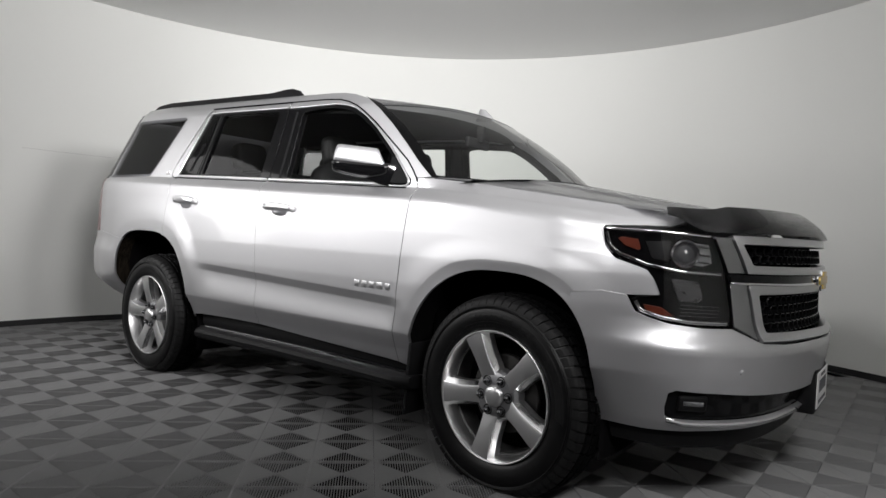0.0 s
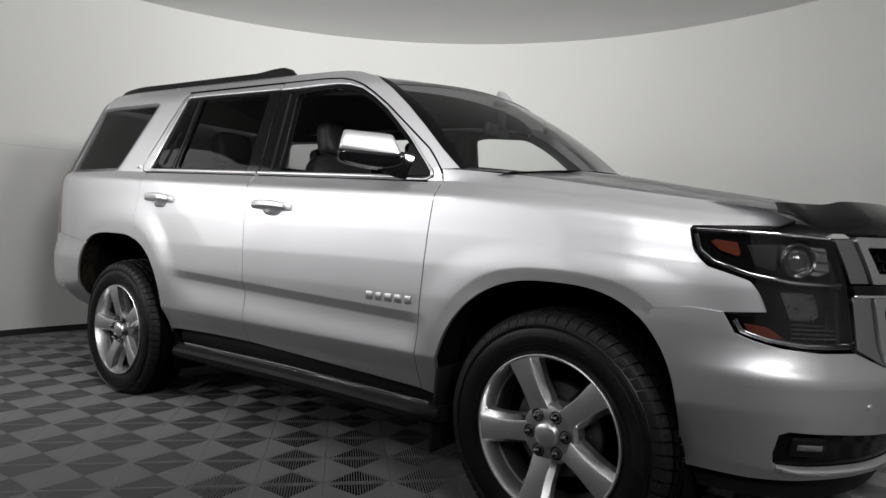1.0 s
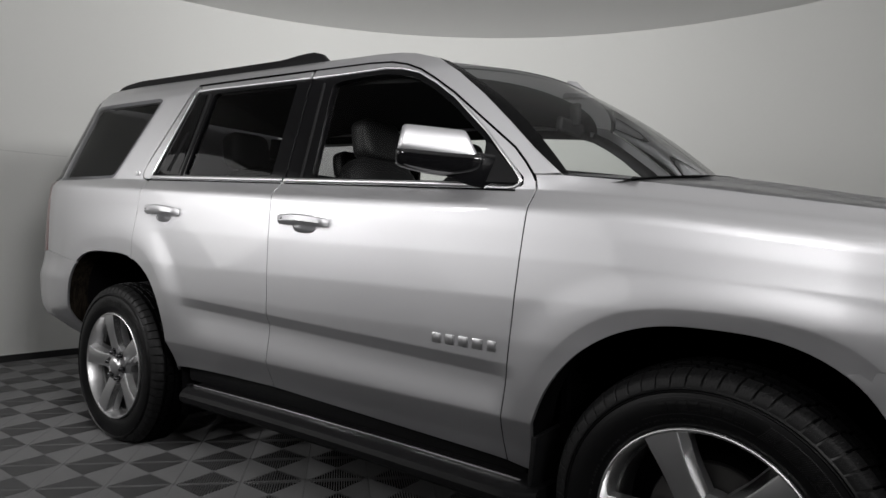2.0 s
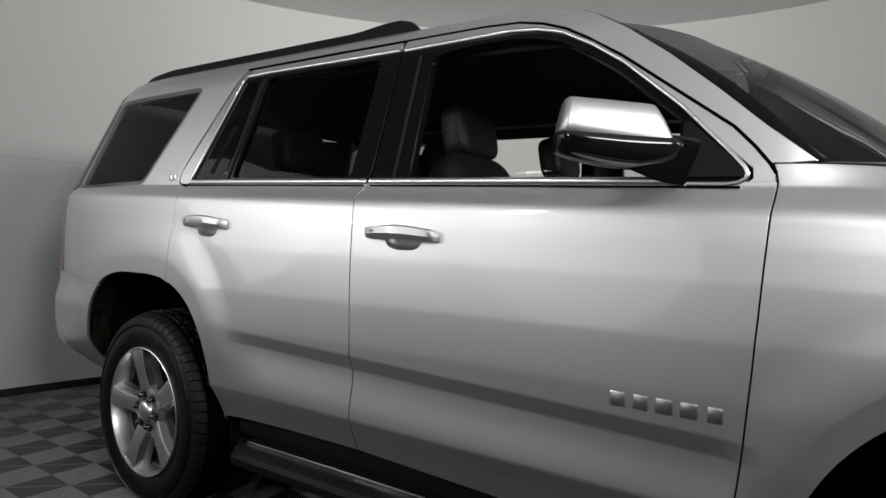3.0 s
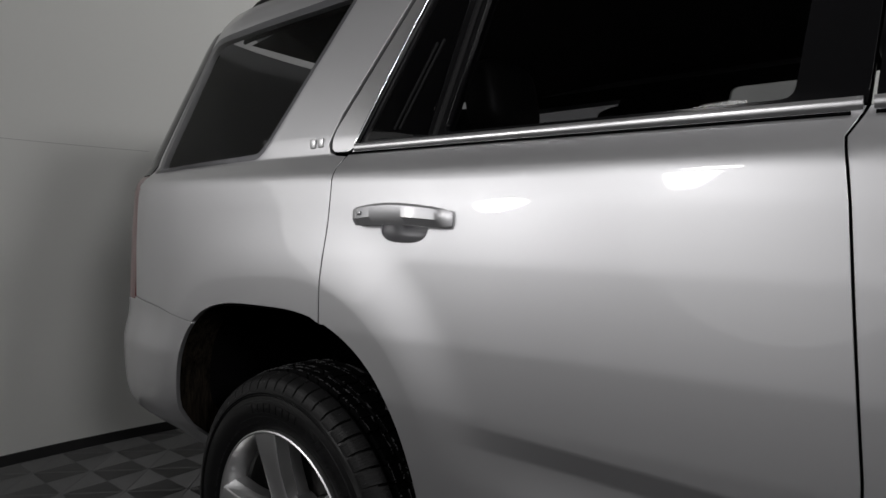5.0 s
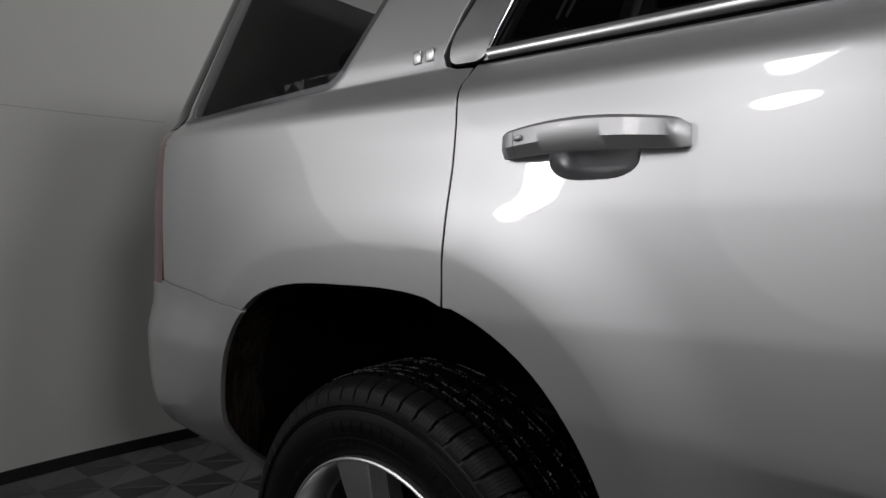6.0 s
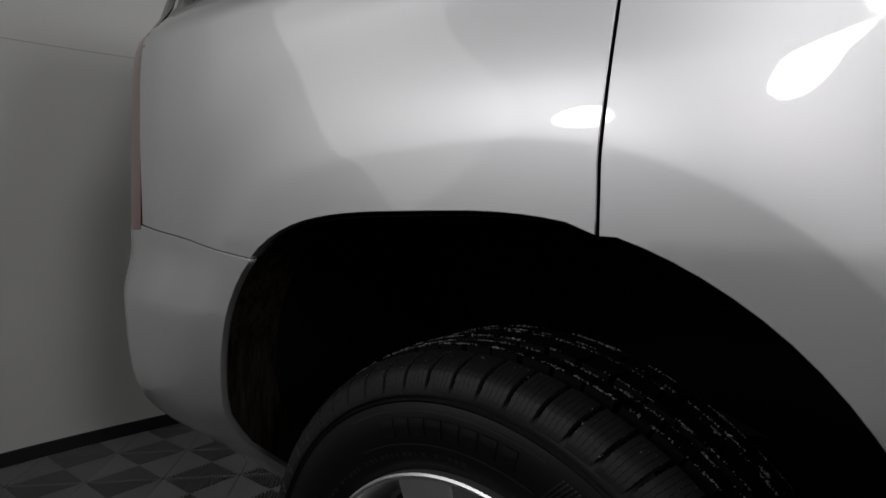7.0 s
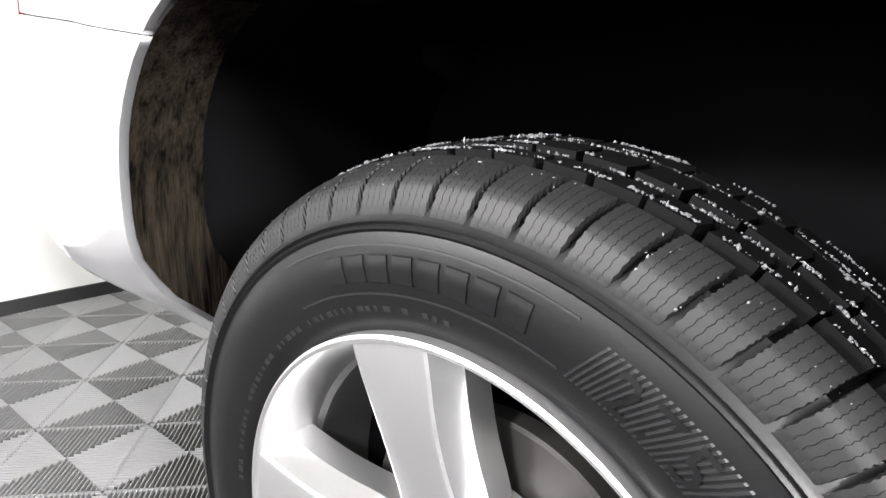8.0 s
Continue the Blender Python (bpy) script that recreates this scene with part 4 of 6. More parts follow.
# plain gold cross-shaped emblem in a chrome edge
for w, hgt, off, mat, lab in ((0.24, 0.085, 0.012, CHROME, "chrome emblem edge"), (0.222, 0.068, 0.018, GOLD, "plain gold emblem")):
    c = (S_MID, 0.925)
    k = w * 0.5
    lp = [(c[0] - k, c[1] - hgt * 0.22), (c[0] - k * 0.42, c[1] - hgt * 0.22), (c[0] - k * 0.5, c[1] - hgt * 0.5), (c[0] + k * 0.30, c[1] - hgt * 0.5), (c[0] + k * 0.38, c[1] - hgt * 0.22), (c[0] + k, c[1] - hgt * 0.22),
          (c[0] + k, c[1] + hgt * 0.22), (c[0] + k * 0.42, c[1] + hgt * 0.22), (c[0] + k * 0.5, c[1] + hgt * 0.5), (c[0] - k * 0.30, c[1] + hgt * 0.5), (c[0] - k * 0.38, c[1] + hgt * 0.22), (c[0] - k, c[1] + hgt * 0.22)]
    nose_part("emblem", lp, mat, grille, lab, 0.03, off, 0.012, 0.0)

# number plate on a black holder
px = nose_pt(S_MID, 0.47).x
holder = part("plate_holder", box_bm(0.075, 0.33, 0.19, 0.012, 2, Matrix.Translation((px - 0.018, CY, 0.468))), BLACK_PLASTIC, front_bumper, "black plate holder")
part("plate", box_bm(0.004, 0.305, 0.152, 0.0015, 1, Matrix.Translation((px + 0.023, CY, 0.474))), PLATE_WHITE, holder, "white plate with dark printed bars")
for dy, dz, sy, sz in ((0.0, 0.012, 0.20, 0.052), (0, 0.058, 0.12, 0.012), (0.0, -0.052, 0.22, 0.016)):
    part("printed_bar", box_bm(0.002, sy, sz, 0.0006, 1, Matrix.Translation((px + 0.0255, CY + dy, 0.474 + dz))), PLATE_BAR, holder)

# ---- hood, windscreen, roof, tail ----
HOOD_Y = 0.160


def nose_x(y):
    i = np.argmin(np.abs(PL[:, 1] - y))
    return float(PL[i, 0])


def hood_z(x, y):
    v = abs(y - CY) / (CY - HOOD_Y)
    e = height(x, 1.371 - 0.019 * smooth(2.75, 3.4, x))
    c = 0.062 * (1 - v ** 2.4) * (0.55 + 0.45 * smooth(3.9, 2.9, x))
    ridge = 0.010 * smooth(0.70, 0.62, v) * smooth(3.85, 3.3, x)
    fall = 0.030 * smooth(3.55, 3.93, x)
    return e + c + ridge - fall


def grid_sheet(name, us, vs, fn, mat, parent, label="", thick=0.0, glassy=False):
    V = [Vector(fn(u, v)) for u in us for v in vs]
    nv = len(vs)
    F = [[i * nv + j, (i + 1) * nv + j, (i + 1) * nv + j + 1, i * nv + j + 1] for i in range(len(us) - 1) for j in range(nv - 1)]
    bm = bmesh.new()
    b = [bm.verts.new(v) for v in V]
    for f in F:
        bm.faces.new([b[i] for i in f])
    if thick:
        bmesh.ops.solidify(bm, geom=bm.faces[:], thickness=thick)
    ob = part(name, bm, mat, parent, label, 50)
    if glassy:
        ob.visible_shadow = False
    return ob


LIN = lambda a, b, n: [a + (b - a) * i / (n - 1) for i in range(n)]


def hood_fn(u, v):
    y = HOOD_Y + (2 * CY - 2 * HOOD_Y) * v
    w = abs(2 * v - 1)
    x0 = 2.835 - 0.155 * w ** 3
    yy = min(y, 2 * CY - y)
    x1 = min(3.905, nose_x(max(0.15, yy)) - 0.045) if yy > 0.15 else 3.60
    x = x0 + (x1 - x0) * u
    edge = 0.006 * smooth(0.97, 1.0, w)
    return (x, y, hood_z(x, y) - edge)


def fender_corner(u, v):
    x = 2.474 + 0.204 * u
    return (x, 0.1035 + fender_roll(x) + (0.062 - 0.03 * u) * v, height(x, 1.3725) + 0.010 * v)


corner = grid_sheet("fender_corner", LIN(0, 1, 10), LIN(0, 1, 6), fender_corner, SILVER, car, "silver corner of the fender at the windscreen's foot", 0.006)
twin = new("fender_corner", corner.data.copy())
twin.parent = car
twin.data.transform(Matrix.Translation((0, 2 * CY, 0)) @ Matrix.Diagonal((1, -1, 1, 1)))
twin.data.flip_normals()
grid_sheet("hood", LIN(0, 1, 40), LIN(0, 1, 61), hood_fn, SILVER, car, "silver hood with two raised lines", 0.02)


def deflector_fn(u, v):
    w = abs(2 * v - 1)
    s = 0.60 + (S_ALL - 1.20) * v
    p, n = nose(s, 1.10)
    k = 0.012 * smooth(0.80, 0.72, w)
    back = -0.10 * (1 - u) ** 1.2 * (1 - 0.75 * smooth(0.84, 1.0, w))
    tip = smooth(0.86, 1.0, w)
    z = 1.122 + 0.058 * tip + (0.088 + k - 0.058 * tip) * (1 - u) ** 0.8 - 0.014 * w
    q = p + n * (0.020 + back)
    return (q.x, q.y, z)


grid_sheet("hood_deflector", LIN(0, 1, 10), LIN(0, 1, 61), deflector_fn, SMOKE, car, "smoked acrylic hood deflector", 0.004)


def ws_fn(u, v):
    """Windscreen, from its foot (u = 0) to the roof (u = 1)."""
    w = 2 * v - 1
    yb, yt = 0.142, 0.255
    x0, x1 = 2.488 + 0.315 * (1 - abs(w) ** 2.2), 1.985 + 0.160 * (1 - abs(w) ** 2.2)
    z0, z1 = height(2.47, 1.372) - 0.01 * (1 - w * w), 1.744 + 0.048 * (1 - abs(w) ** 2.4)
    y = CY + w * ((CY - yb) + ((CY - yt) - (CY - yb)) * u)
    bow = math.sin(math.pi * u)
    return (x0 + (x1 - x0) * u + 0.02 * bow, y, z0 + (z1 - z0) * u + 0.024 * bow)


grid_sheet("windscreen", LIN(0, 1, 14), LIN(0, 1, 31), ws_fn, SCREEN_GLASS, car, "clear curved windscreen", 0.0, True)
for u0, u1 in ((0.0, 0.05), (0.975, 1.0)):
    def band(u, v, a=u0, b=u1):
        x, y, z = ws_fn(a + (b - a) * u, v)
        return (x - 0.006, y, z - 0.006)
    grid_sheet("glass_border", LIN(0, 1, 12), LIN(0, 1, 24), band, BLACK_GLOSS, car)


def roof_fn(u, v):
    w = 2 * v - 1
    a = abs(w)
    xf = 1.985 + 0.160 * (1 - a ** 2.2)
    xr = -0.62 - 0.10 * (1 - a ** 2.0)
    x = xr + (xf - xr) * u
    ye = flank_y(min(1.55, max(-0.5, x)), 1.858)
    y = CY + w * (CY - ye)
    h = 1.858 + 0.026 * (1 - a ** 2.6)
    front = 1.748 + 0.048 * (1 - a ** 2.4)
    fall = h - 0.042 * (xf - 1.25) - front
    z = h - 0.042 * (x - 1.25) - fall * (max(0, x - 1.35) / (xf - 1.35)) ** 2.2 - 0.06 * smooth(0.2, -0.75, x)
    return (x, y, z)


grid_sheet("roof", LIN(0, 1, 44), LIN(0, 1, 41), roof_fn, SILVER, car, "silver roof panel", 0.012)


def liner_fn(u, v):
    x, y, z = roof_fn(0.03 + 0.94 * u, 0.03 + 0.94 * v)
    return (x, y, z - 0.05)


grid_sheet("headliner", LIN(0, 1, 16), LIN(0, 1, 16), liner_fn, HEADLINER, car, "grey fabric headliner darkened to near black for the cabin's shade", 0.006)

# front faces of the roof pillars, up to the windscreen
PILLAR_EDGE = [(2.482, 1.377), (2.462, 1.393), (2.383, 1.457), (2.28, 1.55), (2.164, 1.648), (2.05, 1.733), (1.945, 1.797), (1.90, 1.815)]
bm = bmesh.new()
rows = []
for x, h in resample(PILLAR_EDGE, 0.03, False):
    p = flank(x, h)[0]
    u = min(1.0, max(0.0, (2.485 - x) / 0.515))
    q = Vector(ws_fn(u, 0.004))
    rows.append([bm.verts.new(v) for v in (p + Vector((-0.001, 0.002, -0.001)), p.lerp(q, 0.5) + Vector((0.002, 0, 0.002)), q + Vector((0.001, 0, 0.001)))])
for a, b in zip(rows, rows[1:]):
    for k in range(2):
        bm.faces.new((a[k], a[k + 1], b[k + 1], b[k]))
bmesh.ops.solidify(bm, geom=bm.faces[:], thickness=0.004)
both_parts("screen_seal", bm, BLACK_GLOSS, car, "black seal between roof pillar and windscreen", 50)

# cowl panel with wiper
def cowl_fn(u, v):
    w = 2 * v - 1
    x0 = 2.493 + 0.315 * (1 - abs(w) ** 2.2)
    x1 = 2.86 - 0.165 * abs(w) ** 3
    y = CY + w * (CY - 0.13)
    return (x0 + (x1 - x0) * u, y, height(2.5, 1.366) + 0.055 * (1 - abs(w) ** 2.4) * u - 0.012 * math.sin(math.pi * u) - 0.008)


grid_sheet("cowl", LIN(0, 1, 6), LIN(0, 1, 24), cowl_fn, BLACK_PLASTIC, car, "black cowl panel", 0.01)
for y0, y1 in ((0.42, 0.98), (1.02, 1.60)):
    bm = bmesh.new()
    rows = []
    for i in range(19):
        t = i / 18
        y = y0 + (y1 - y0) * t
        w = (y - CY) / (CY - 0.135)
        b = Vector(ws_fn(0.012 + 0.025 * math.sin(math.pi * t), (w + 1) / 2)) + Vector((0.012, 0, 0.012))
        k = 0.5 + 0.5 * math.sin(math.pi * min(1, max(0, 0.06 + 0.88 * t)))
        rows.append([bm.verts.new(b + Vector((dx * k, 0, dz * k))) for dx, dz in ((-0.006, -0.012), (-0.007, 0.006), (-0.002, 0.011), (0.004, 0.010), (0.007, 0.002), (0.003, -0.012))])
    for a, b in zip(rows, rows[1:]):
        for k in range(6):
            bm.faces.new((a[k], a[(k + 1) % 6], b[(k + 1) % 6], b[k]))
    bm.faces.new(rows[0])
    bm.faces.new(rows[-1])
    part("wiper", bm, BLACK_PLASTIC, car, "black wiper arm and blade")

# tail: gate, glass, lamps
def gate_fn(u, v):
    w = 2 * v - 1
    a = abs(w)
    h = 0.90 + 0.92 * u
    x = -1.205 + 0.09 * a ** 3 + 0.66 * max(0, h - 1.32)
    ye = 0.28 + 0.10 * max(0, h - 1.32)
    return (x, CY + w * (CY - ye), height(-1.0, h))


grid_sheet("tailgate", LIN(0, 1, 20), LIN(0, 1, 21), gate_fn, SILVER, car, "silver tailgate", 0.02)
def gate_glass(u, v):
    x, y, z = gate_fn(0.48 + 0.46 * u, 0.04 + 0.92 * v)
    return (x - 0.012, y, z)
grid_sheet("tailgate_glass", LIN(0, 1, 8), LIN(0, 1, 12), gate_glass, TINTED_GLASS, car, "dark tailgate glass", 0.004, True)


def tail_corner(u, v):
    """Corner between body side and tailgate above the bumper."""
    h = 0.955 + 0.89 * v
    x0 = -0.845 + 0.55 * max(0, h - 1.29)
    x1 = -1.19 + 0.64 * max(0, h - 1.32)
    x = x0 + (x1 - x0) * u
    return flank(x, h)[0]


for nm, v0, v1, mat, lab in (("tail_lamp", 0.0, 0.385, RED_LENS, "tall red tail lamp"), ("rear_pillar", 0.39, 0.93, BLACK_GLOSS, "dark glossy rear pillar")):
    bm = bmesh.new()
    us, vs = LIN(0, 1, 10), LIN(v0, v1, 16)
    b = [[bm.verts.new(tail_corner(u, v)) for v in vs] for u in us]
    for i in range(len(us) - 1):
        for j in range(len(vs) - 1):
            bm.faces.new((b[i][j], b[i + 1][j], b[i + 1][j + 1], b[i][j + 1]))
    bmesh.ops.recalc_face_normals(bm, faces=bm.faces[:])
    bmesh.ops.solidify(bm, geom=bm.faces[:], thickness=0.01)
    both_parts(nm, bm, mat, car, lab, 50)
def rear_mid(u, v):
    w = 2 * v - 1
    z = 0.50 + 0.44 * u
    return (-1.205 - 0.03 * math.sin(math.pi * u) + 0.05 * abs(w) ** 3, CY + w * (CY - 0.30), z)
grid_sheet("rear_bumper_middle", LIN(0, 1, 8), LIN(0, 1, 16), rear_mid, SILVER, car, "silver middle of the rear bumper", 0.02)

# ---- shade backing behind the panels, wheel wells, floor pan, running boards ----
# near-black sheets behind the skin, so the panel gaps look shaded
both_sides("shade_backing", panel_data([(0.52, 0.46), (2.40, 0.43), (2.42, 1.30), (0.22, 1.30), (0.22, 1.05), (0.42, 0.85)], flank, (), 0.08, 0.0, -0.045, 0.01), SHADE_AND_RUBBER, car)
both_sides("shade_backing", panel_data([(0.24, 1.29), (-0.82, 1.29), (-0.82, 0.99), (-0.42, 0.95), (0.22, 1.02)], flank, (), 0.08, 0.0, -0.045, 0.01), SHADE_AND_RUBBER, car)
def well_y(x, h):
    """How far in the skin lies at the edge of a wheel opening."""
    return bumper_bulge(x, max(0.42, h))[0].y if x < -0.3 else flank_y(x, max(0.42, h))


for front in (False, True):
    pts = arch_edge(front, -22, 202, 48)
    bm = bmesh.new()
    rows = []
    cx, cz = (2.90, 0.40) if front else (-0.01, 0.42)
    for dy, k in ((0.006, 1.006), (0.012, 1.014), (0.05, 1.03), (0.20, 1.04), (0.42, 1.035), (0.58, 1.0)):
        rows.append([bm.verts.new((cx + (p[0] - cx) * k, well_y(p[0], p[1]) + 0.004 + dy, cz + (p[1] - cz) * k)) for p in pts])
    for a, b in zip(rows, rows[1:]):
        for i in range(len(a) - 1):
            bm.faces.new((a[i], a[i + 1], b[i + 1], b[i]))
    bm.faces.new(rows[-1])
    both_parts("wheel_well", bm, LINER, car, "black wheel well liner", 60)
    if not front:
        bm = bmesh.new()
        rows = []
        for dy, k in ((0.008, 1.003), (0.03, 1.006), (0.065, 1.010), (0.110, 1.014)):
            rows.append([bm.verts.new((cx + (p[0] - cx) * k + 0.004, well_y(p[0], p[1]) + 0.004 + dy, cz + (p[1] - cz) * k)) for p in arch_edge(False, 122, 184, 20)])
        for a, b in zip(rows, rows[1:]):
            for i in range(len(a) - 1):
                bm.faces.new((a[i], a[i + 1], b[i + 1], b[i]))
        both_parts("splash_guard", bm, MUD, car, "splash guard dusted with brown dirt", 60)

# underbody in the same near black, as its shade
part("floor_pan", box_bm(1.78, 1.66, 0.10, 0.03, 2, Matrix.Translation((1.47, CY, 0.42))), SHADE_AND_RUBBER, car, "dark underbody")
part("floor_pan", box_bm(4.4, 0.74, 0.09, 0.03, 2, Matrix.Translation((1.30, CY, 0.43))), SHADE_AND_RUBBER, car, "dark underbody")
part("axle", box_bm(0.09, 1.5, 0.09, 0.03, 3, Matrix.Translation((0, CY, 0.395))), BLACK_PLASTIC, car)
part("axle", box_bm(0.09, 1.5, 0.09, 0.03, 3, Matrix.Translation((2.946, CY, 0.395))), BLACK_PLASTIC, car)
both_parts("sill", box_bm(1.86, 0.10, 0.09, 0.02, 2, Matrix.Translation((1.46, 0.185, 0.425))), BLACK_PLASTIC, car, "black sill under the doors")


def running_board():
    bm = bmesh.new()
    rows = []
    n = 40
    for i in range(n + 1):
        t = i / n
        x = 0.64 + 1.84 * t
        taper = smooth(0.0, 0.045, t) * (1 - 0.5 * smooth(0.965, 1.0, t))
        y0 = -0.035 + 0.10 * (1 - taper)
        sec = [(0.17, 0.385), (0.05, 0.398), (y0 + 0.035, 0.400), (y0 + 0.010, 0.394), (y0, 0.378), (y0 + 0.004, 0.356), (y0 + 0.03, 0.336), (0.12, 0.335), (0.17, 0.345)]
        rows.append([bm.verts.new((x, y, z + 0.008 * math.sin(math.pi * min(1, t * 1.0)) - 0.004)) for y, z in sec])
    for a, b in zip(rows, rows[1:]):
        for k in range(9):
            bm.faces.new((a[k], a[(k + 1) % 9], b[(k + 1) % 9], b[k]))
    bm.faces.new(rows[0])
    bm.faces.new(rows[-1])
    boards = both_parts("running_board", bm, BLACK_PLASTIC, car, "black running board with a bright trim line", 40)
    bm = bmesh.new()
    rows = []
    for i in range(n + 1):
        t = 0.03 + 0.93 * i / n
        x = 0.64 + 1.84 * t
        z = 0.4035 + 0.008 * math.sin(math.pi * t) - 0.004
        rows.append([bm.verts.new((x, y, z + dz)) for y, dz in ((0.060, -0.004), (0.061, 0.002), (0.066, 0.002), (0.067, -0.004))])
    for a, b in zip(rows, rows[1:]):
        for k in range(3):
            bm.faces.new((a[k], a[k + 1], b[k + 1], b[k]))
    for ob, d in zip(both_parts("trim_line", bm, CHROME, car, "thin bright trim line", 20), boards):
        ob.parent = d
    for j in range(3):
        x = 0.95 + 0.62 * j
        for ob, d in zip(both_parts("bracket", box_bm(0.05, 0.22, 0.05, 0.008, 1, Matrix.Translation((x, 0.24, 0.36))), BLACK_PLASTIC, car), boards):
            ob.parent = d


running_board()
# mud flap behind the front wheel
both_parts("mud_flap", box_bm(0.018, 0.22, 0.34, 0.006, 2, Matrix.Translation((2.445, 0.15, 0.375)) @ Matrix.Rotation(radians(4), 4, "Y")), BLACK_PLASTIC, car, "black mud flap")


# ---- wheels ----
TYRE_R, RIM_R = 0.418, 0.276


TYRE_W = 0.262
LUGS = 62
STEP = 2 * math.pi / LUGS


def carcass_bm(n):
    """The tyre's body turned from its section; y = 0 is its outer face."""
    W = TYRE_W
    prof = [(RIM_R - 0.006, 0.020), (RIM_R + 0.004, 0.012), (RIM_R + 0.014, 0.006), (RIM_R + 0.028, 0.0012), (RIM_R + 0.046, -0.003), (RIM_R + 0.062, -0.004), (RIM_R + 0.080, -0.001), (RIM_R + 0.089, 0.0015), (RIM_R + 0.092, -0.0012), (RIM_R + 0.095, 0.0026), (RIM_R + 0.098, 0.0),
            (RIM_R + 0.101, 0.004), (RIM_R + 0.108, 0.008), (RIM_R + 0.117, 0.018), (TYRE_R - 0.012, 0.032), (TYRE_R - 0.011, 0.05), (TYRE_R - 0.009, W / 2), (TYRE_R - 0.011, W - 0.05), (TYRE_R - 0.012, W - 0.030),
            (RIM_R + 0.105, W - 0.010), (RIM_R + 0.06, W + 0.004), (RIM_R + 0.01, W - 0.008), (RIM_R - 0.006, W - 0.02)]
    return lathe_bm(prof, n)


def tread_block(bm, a0, a1, rows, zig=0.0, cuts=1):
    """A block from angle a0 to a1; rows of (y, top radius, base radius, skew) across it."""
    tops, lows = [], []
    for c in range(cuts + 1):
        a = a0 + (a1 - a0) * c / cuts
        t, b = [], []
        for k, (y, r, base, skew) in enumerate(rows):
            ang = a + skew + (zig if k % 2 else -zig)
            t.append(bm.verts.new((r * math.sin(ang), y, r * math.cos(ang))))
            b.append(bm.verts.new((base * math.sin(ang), y, base * math.cos(ang))))
        tops.append(t)
        lows.append(b)
    m = len(rows)
    for c in range(cuts):
        for k in range(m - 1):
            bm.faces.new((tops[c][k], tops[c + 1][k], tops[c + 1][k + 1], tops[c][k + 1]))
        bm.faces.new((tops[c][0], lows[c][0], lows[c + 1][0], tops[c + 1][0]))
        bm.faces.new((tops[c][-1], tops[c + 1][-1], lows[c + 1][-1], lows[c][-1]))
    for k in range(m - 1):
        bm.faces.new((tops[0][k], tops[0][k + 1], lows[0][k + 1], lows[0][k]))
        bm.faces.new((tops[-1][k], lows[-1][k], lows[-1][k + 1], tops[-1][k + 1]))


def shoulder_rows(W=None, n=13):
    """Points across a shoulder block, from the sidewall over the edge to the first groove."""
    key = [(0.0050, RIM_R + 0.1035, -0.14), (0.0066, RIM_R + 0.1110, -0.10), (0.0120, TYRE_R - 0.0160, -0.04), (0.0180, TYRE_R - 0.0095, 0.0), (0.0270, TYRE_R - 0.0040, 0.04), (0.0380, TYRE_R + 0.0010, 0.09), (0.0480, TYRE_R + 0.0040, 0.14)]
    out = []
    for i in range(n):
        f = i / (n - 1) * (len(key) - 1)
        j = min(int(f), len(key) - 2)
        u = f - j
        y, r, k = (key[j][q] * (1 - u) + key[j + 1][q] * u for q in range(3))
        out.append((y if W is None else W - y, r, r - 0.011, k * STEP))
    return out


def shoulder_bm(W=None, fine=True):
    """One shoulder block, cut by four zigzag sipes."""
    bm = bmesh.new()
    sip = 5 if fine else 1
    lo, hi = 0.06 * STEP, 0.90 * STEP
    w = (hi - lo) / sip
    for q in range(sip):
        s0, s1 = lo + q * w + (0.035 * w if q else 0), lo + (q + 1) * w - (0.035 * w if q < sip - 1 else 0)
        tread_block(bm, s0, s1, shoulder_rows(W, 23 if fine else 7), 0.013 * STEP if fine else 0)
    return bm


def rib_bm():
    """The slanted blocks of the inner ribs, all round the tyre."""
    bm = bmesh.new()
    rnd = random.Random(4)
    for i in range(LUGS):
        a = i * STEP
        for y0, y1, ph, up in ((0.066, 0.098, 0.3, 0.009), (0.107, 0.155, 0.62, 0.013), (0.164, 0.196, 0.15, 0.013)):
            j = rnd.uniform(-0.05, 0.05) * STEP
            s0, s1 = a + (0.05 + ph) * STEP + j, a + (0.90 + ph) * STEP + j
            mid = (y0 + y1) / 2
            r = TYRE_R + up + rnd.uniform(-0.0006, 0.0006)
            tread_block(bm, s0, s1, [(y0, r - 0.0014, TYRE_R - 0.013, 0.0), (mid, r, TYRE_R - 0.013, 0.12 * STEP), (y1, r - 0.0014, TYRE_R - 0.013, 0.0)])
    return bm


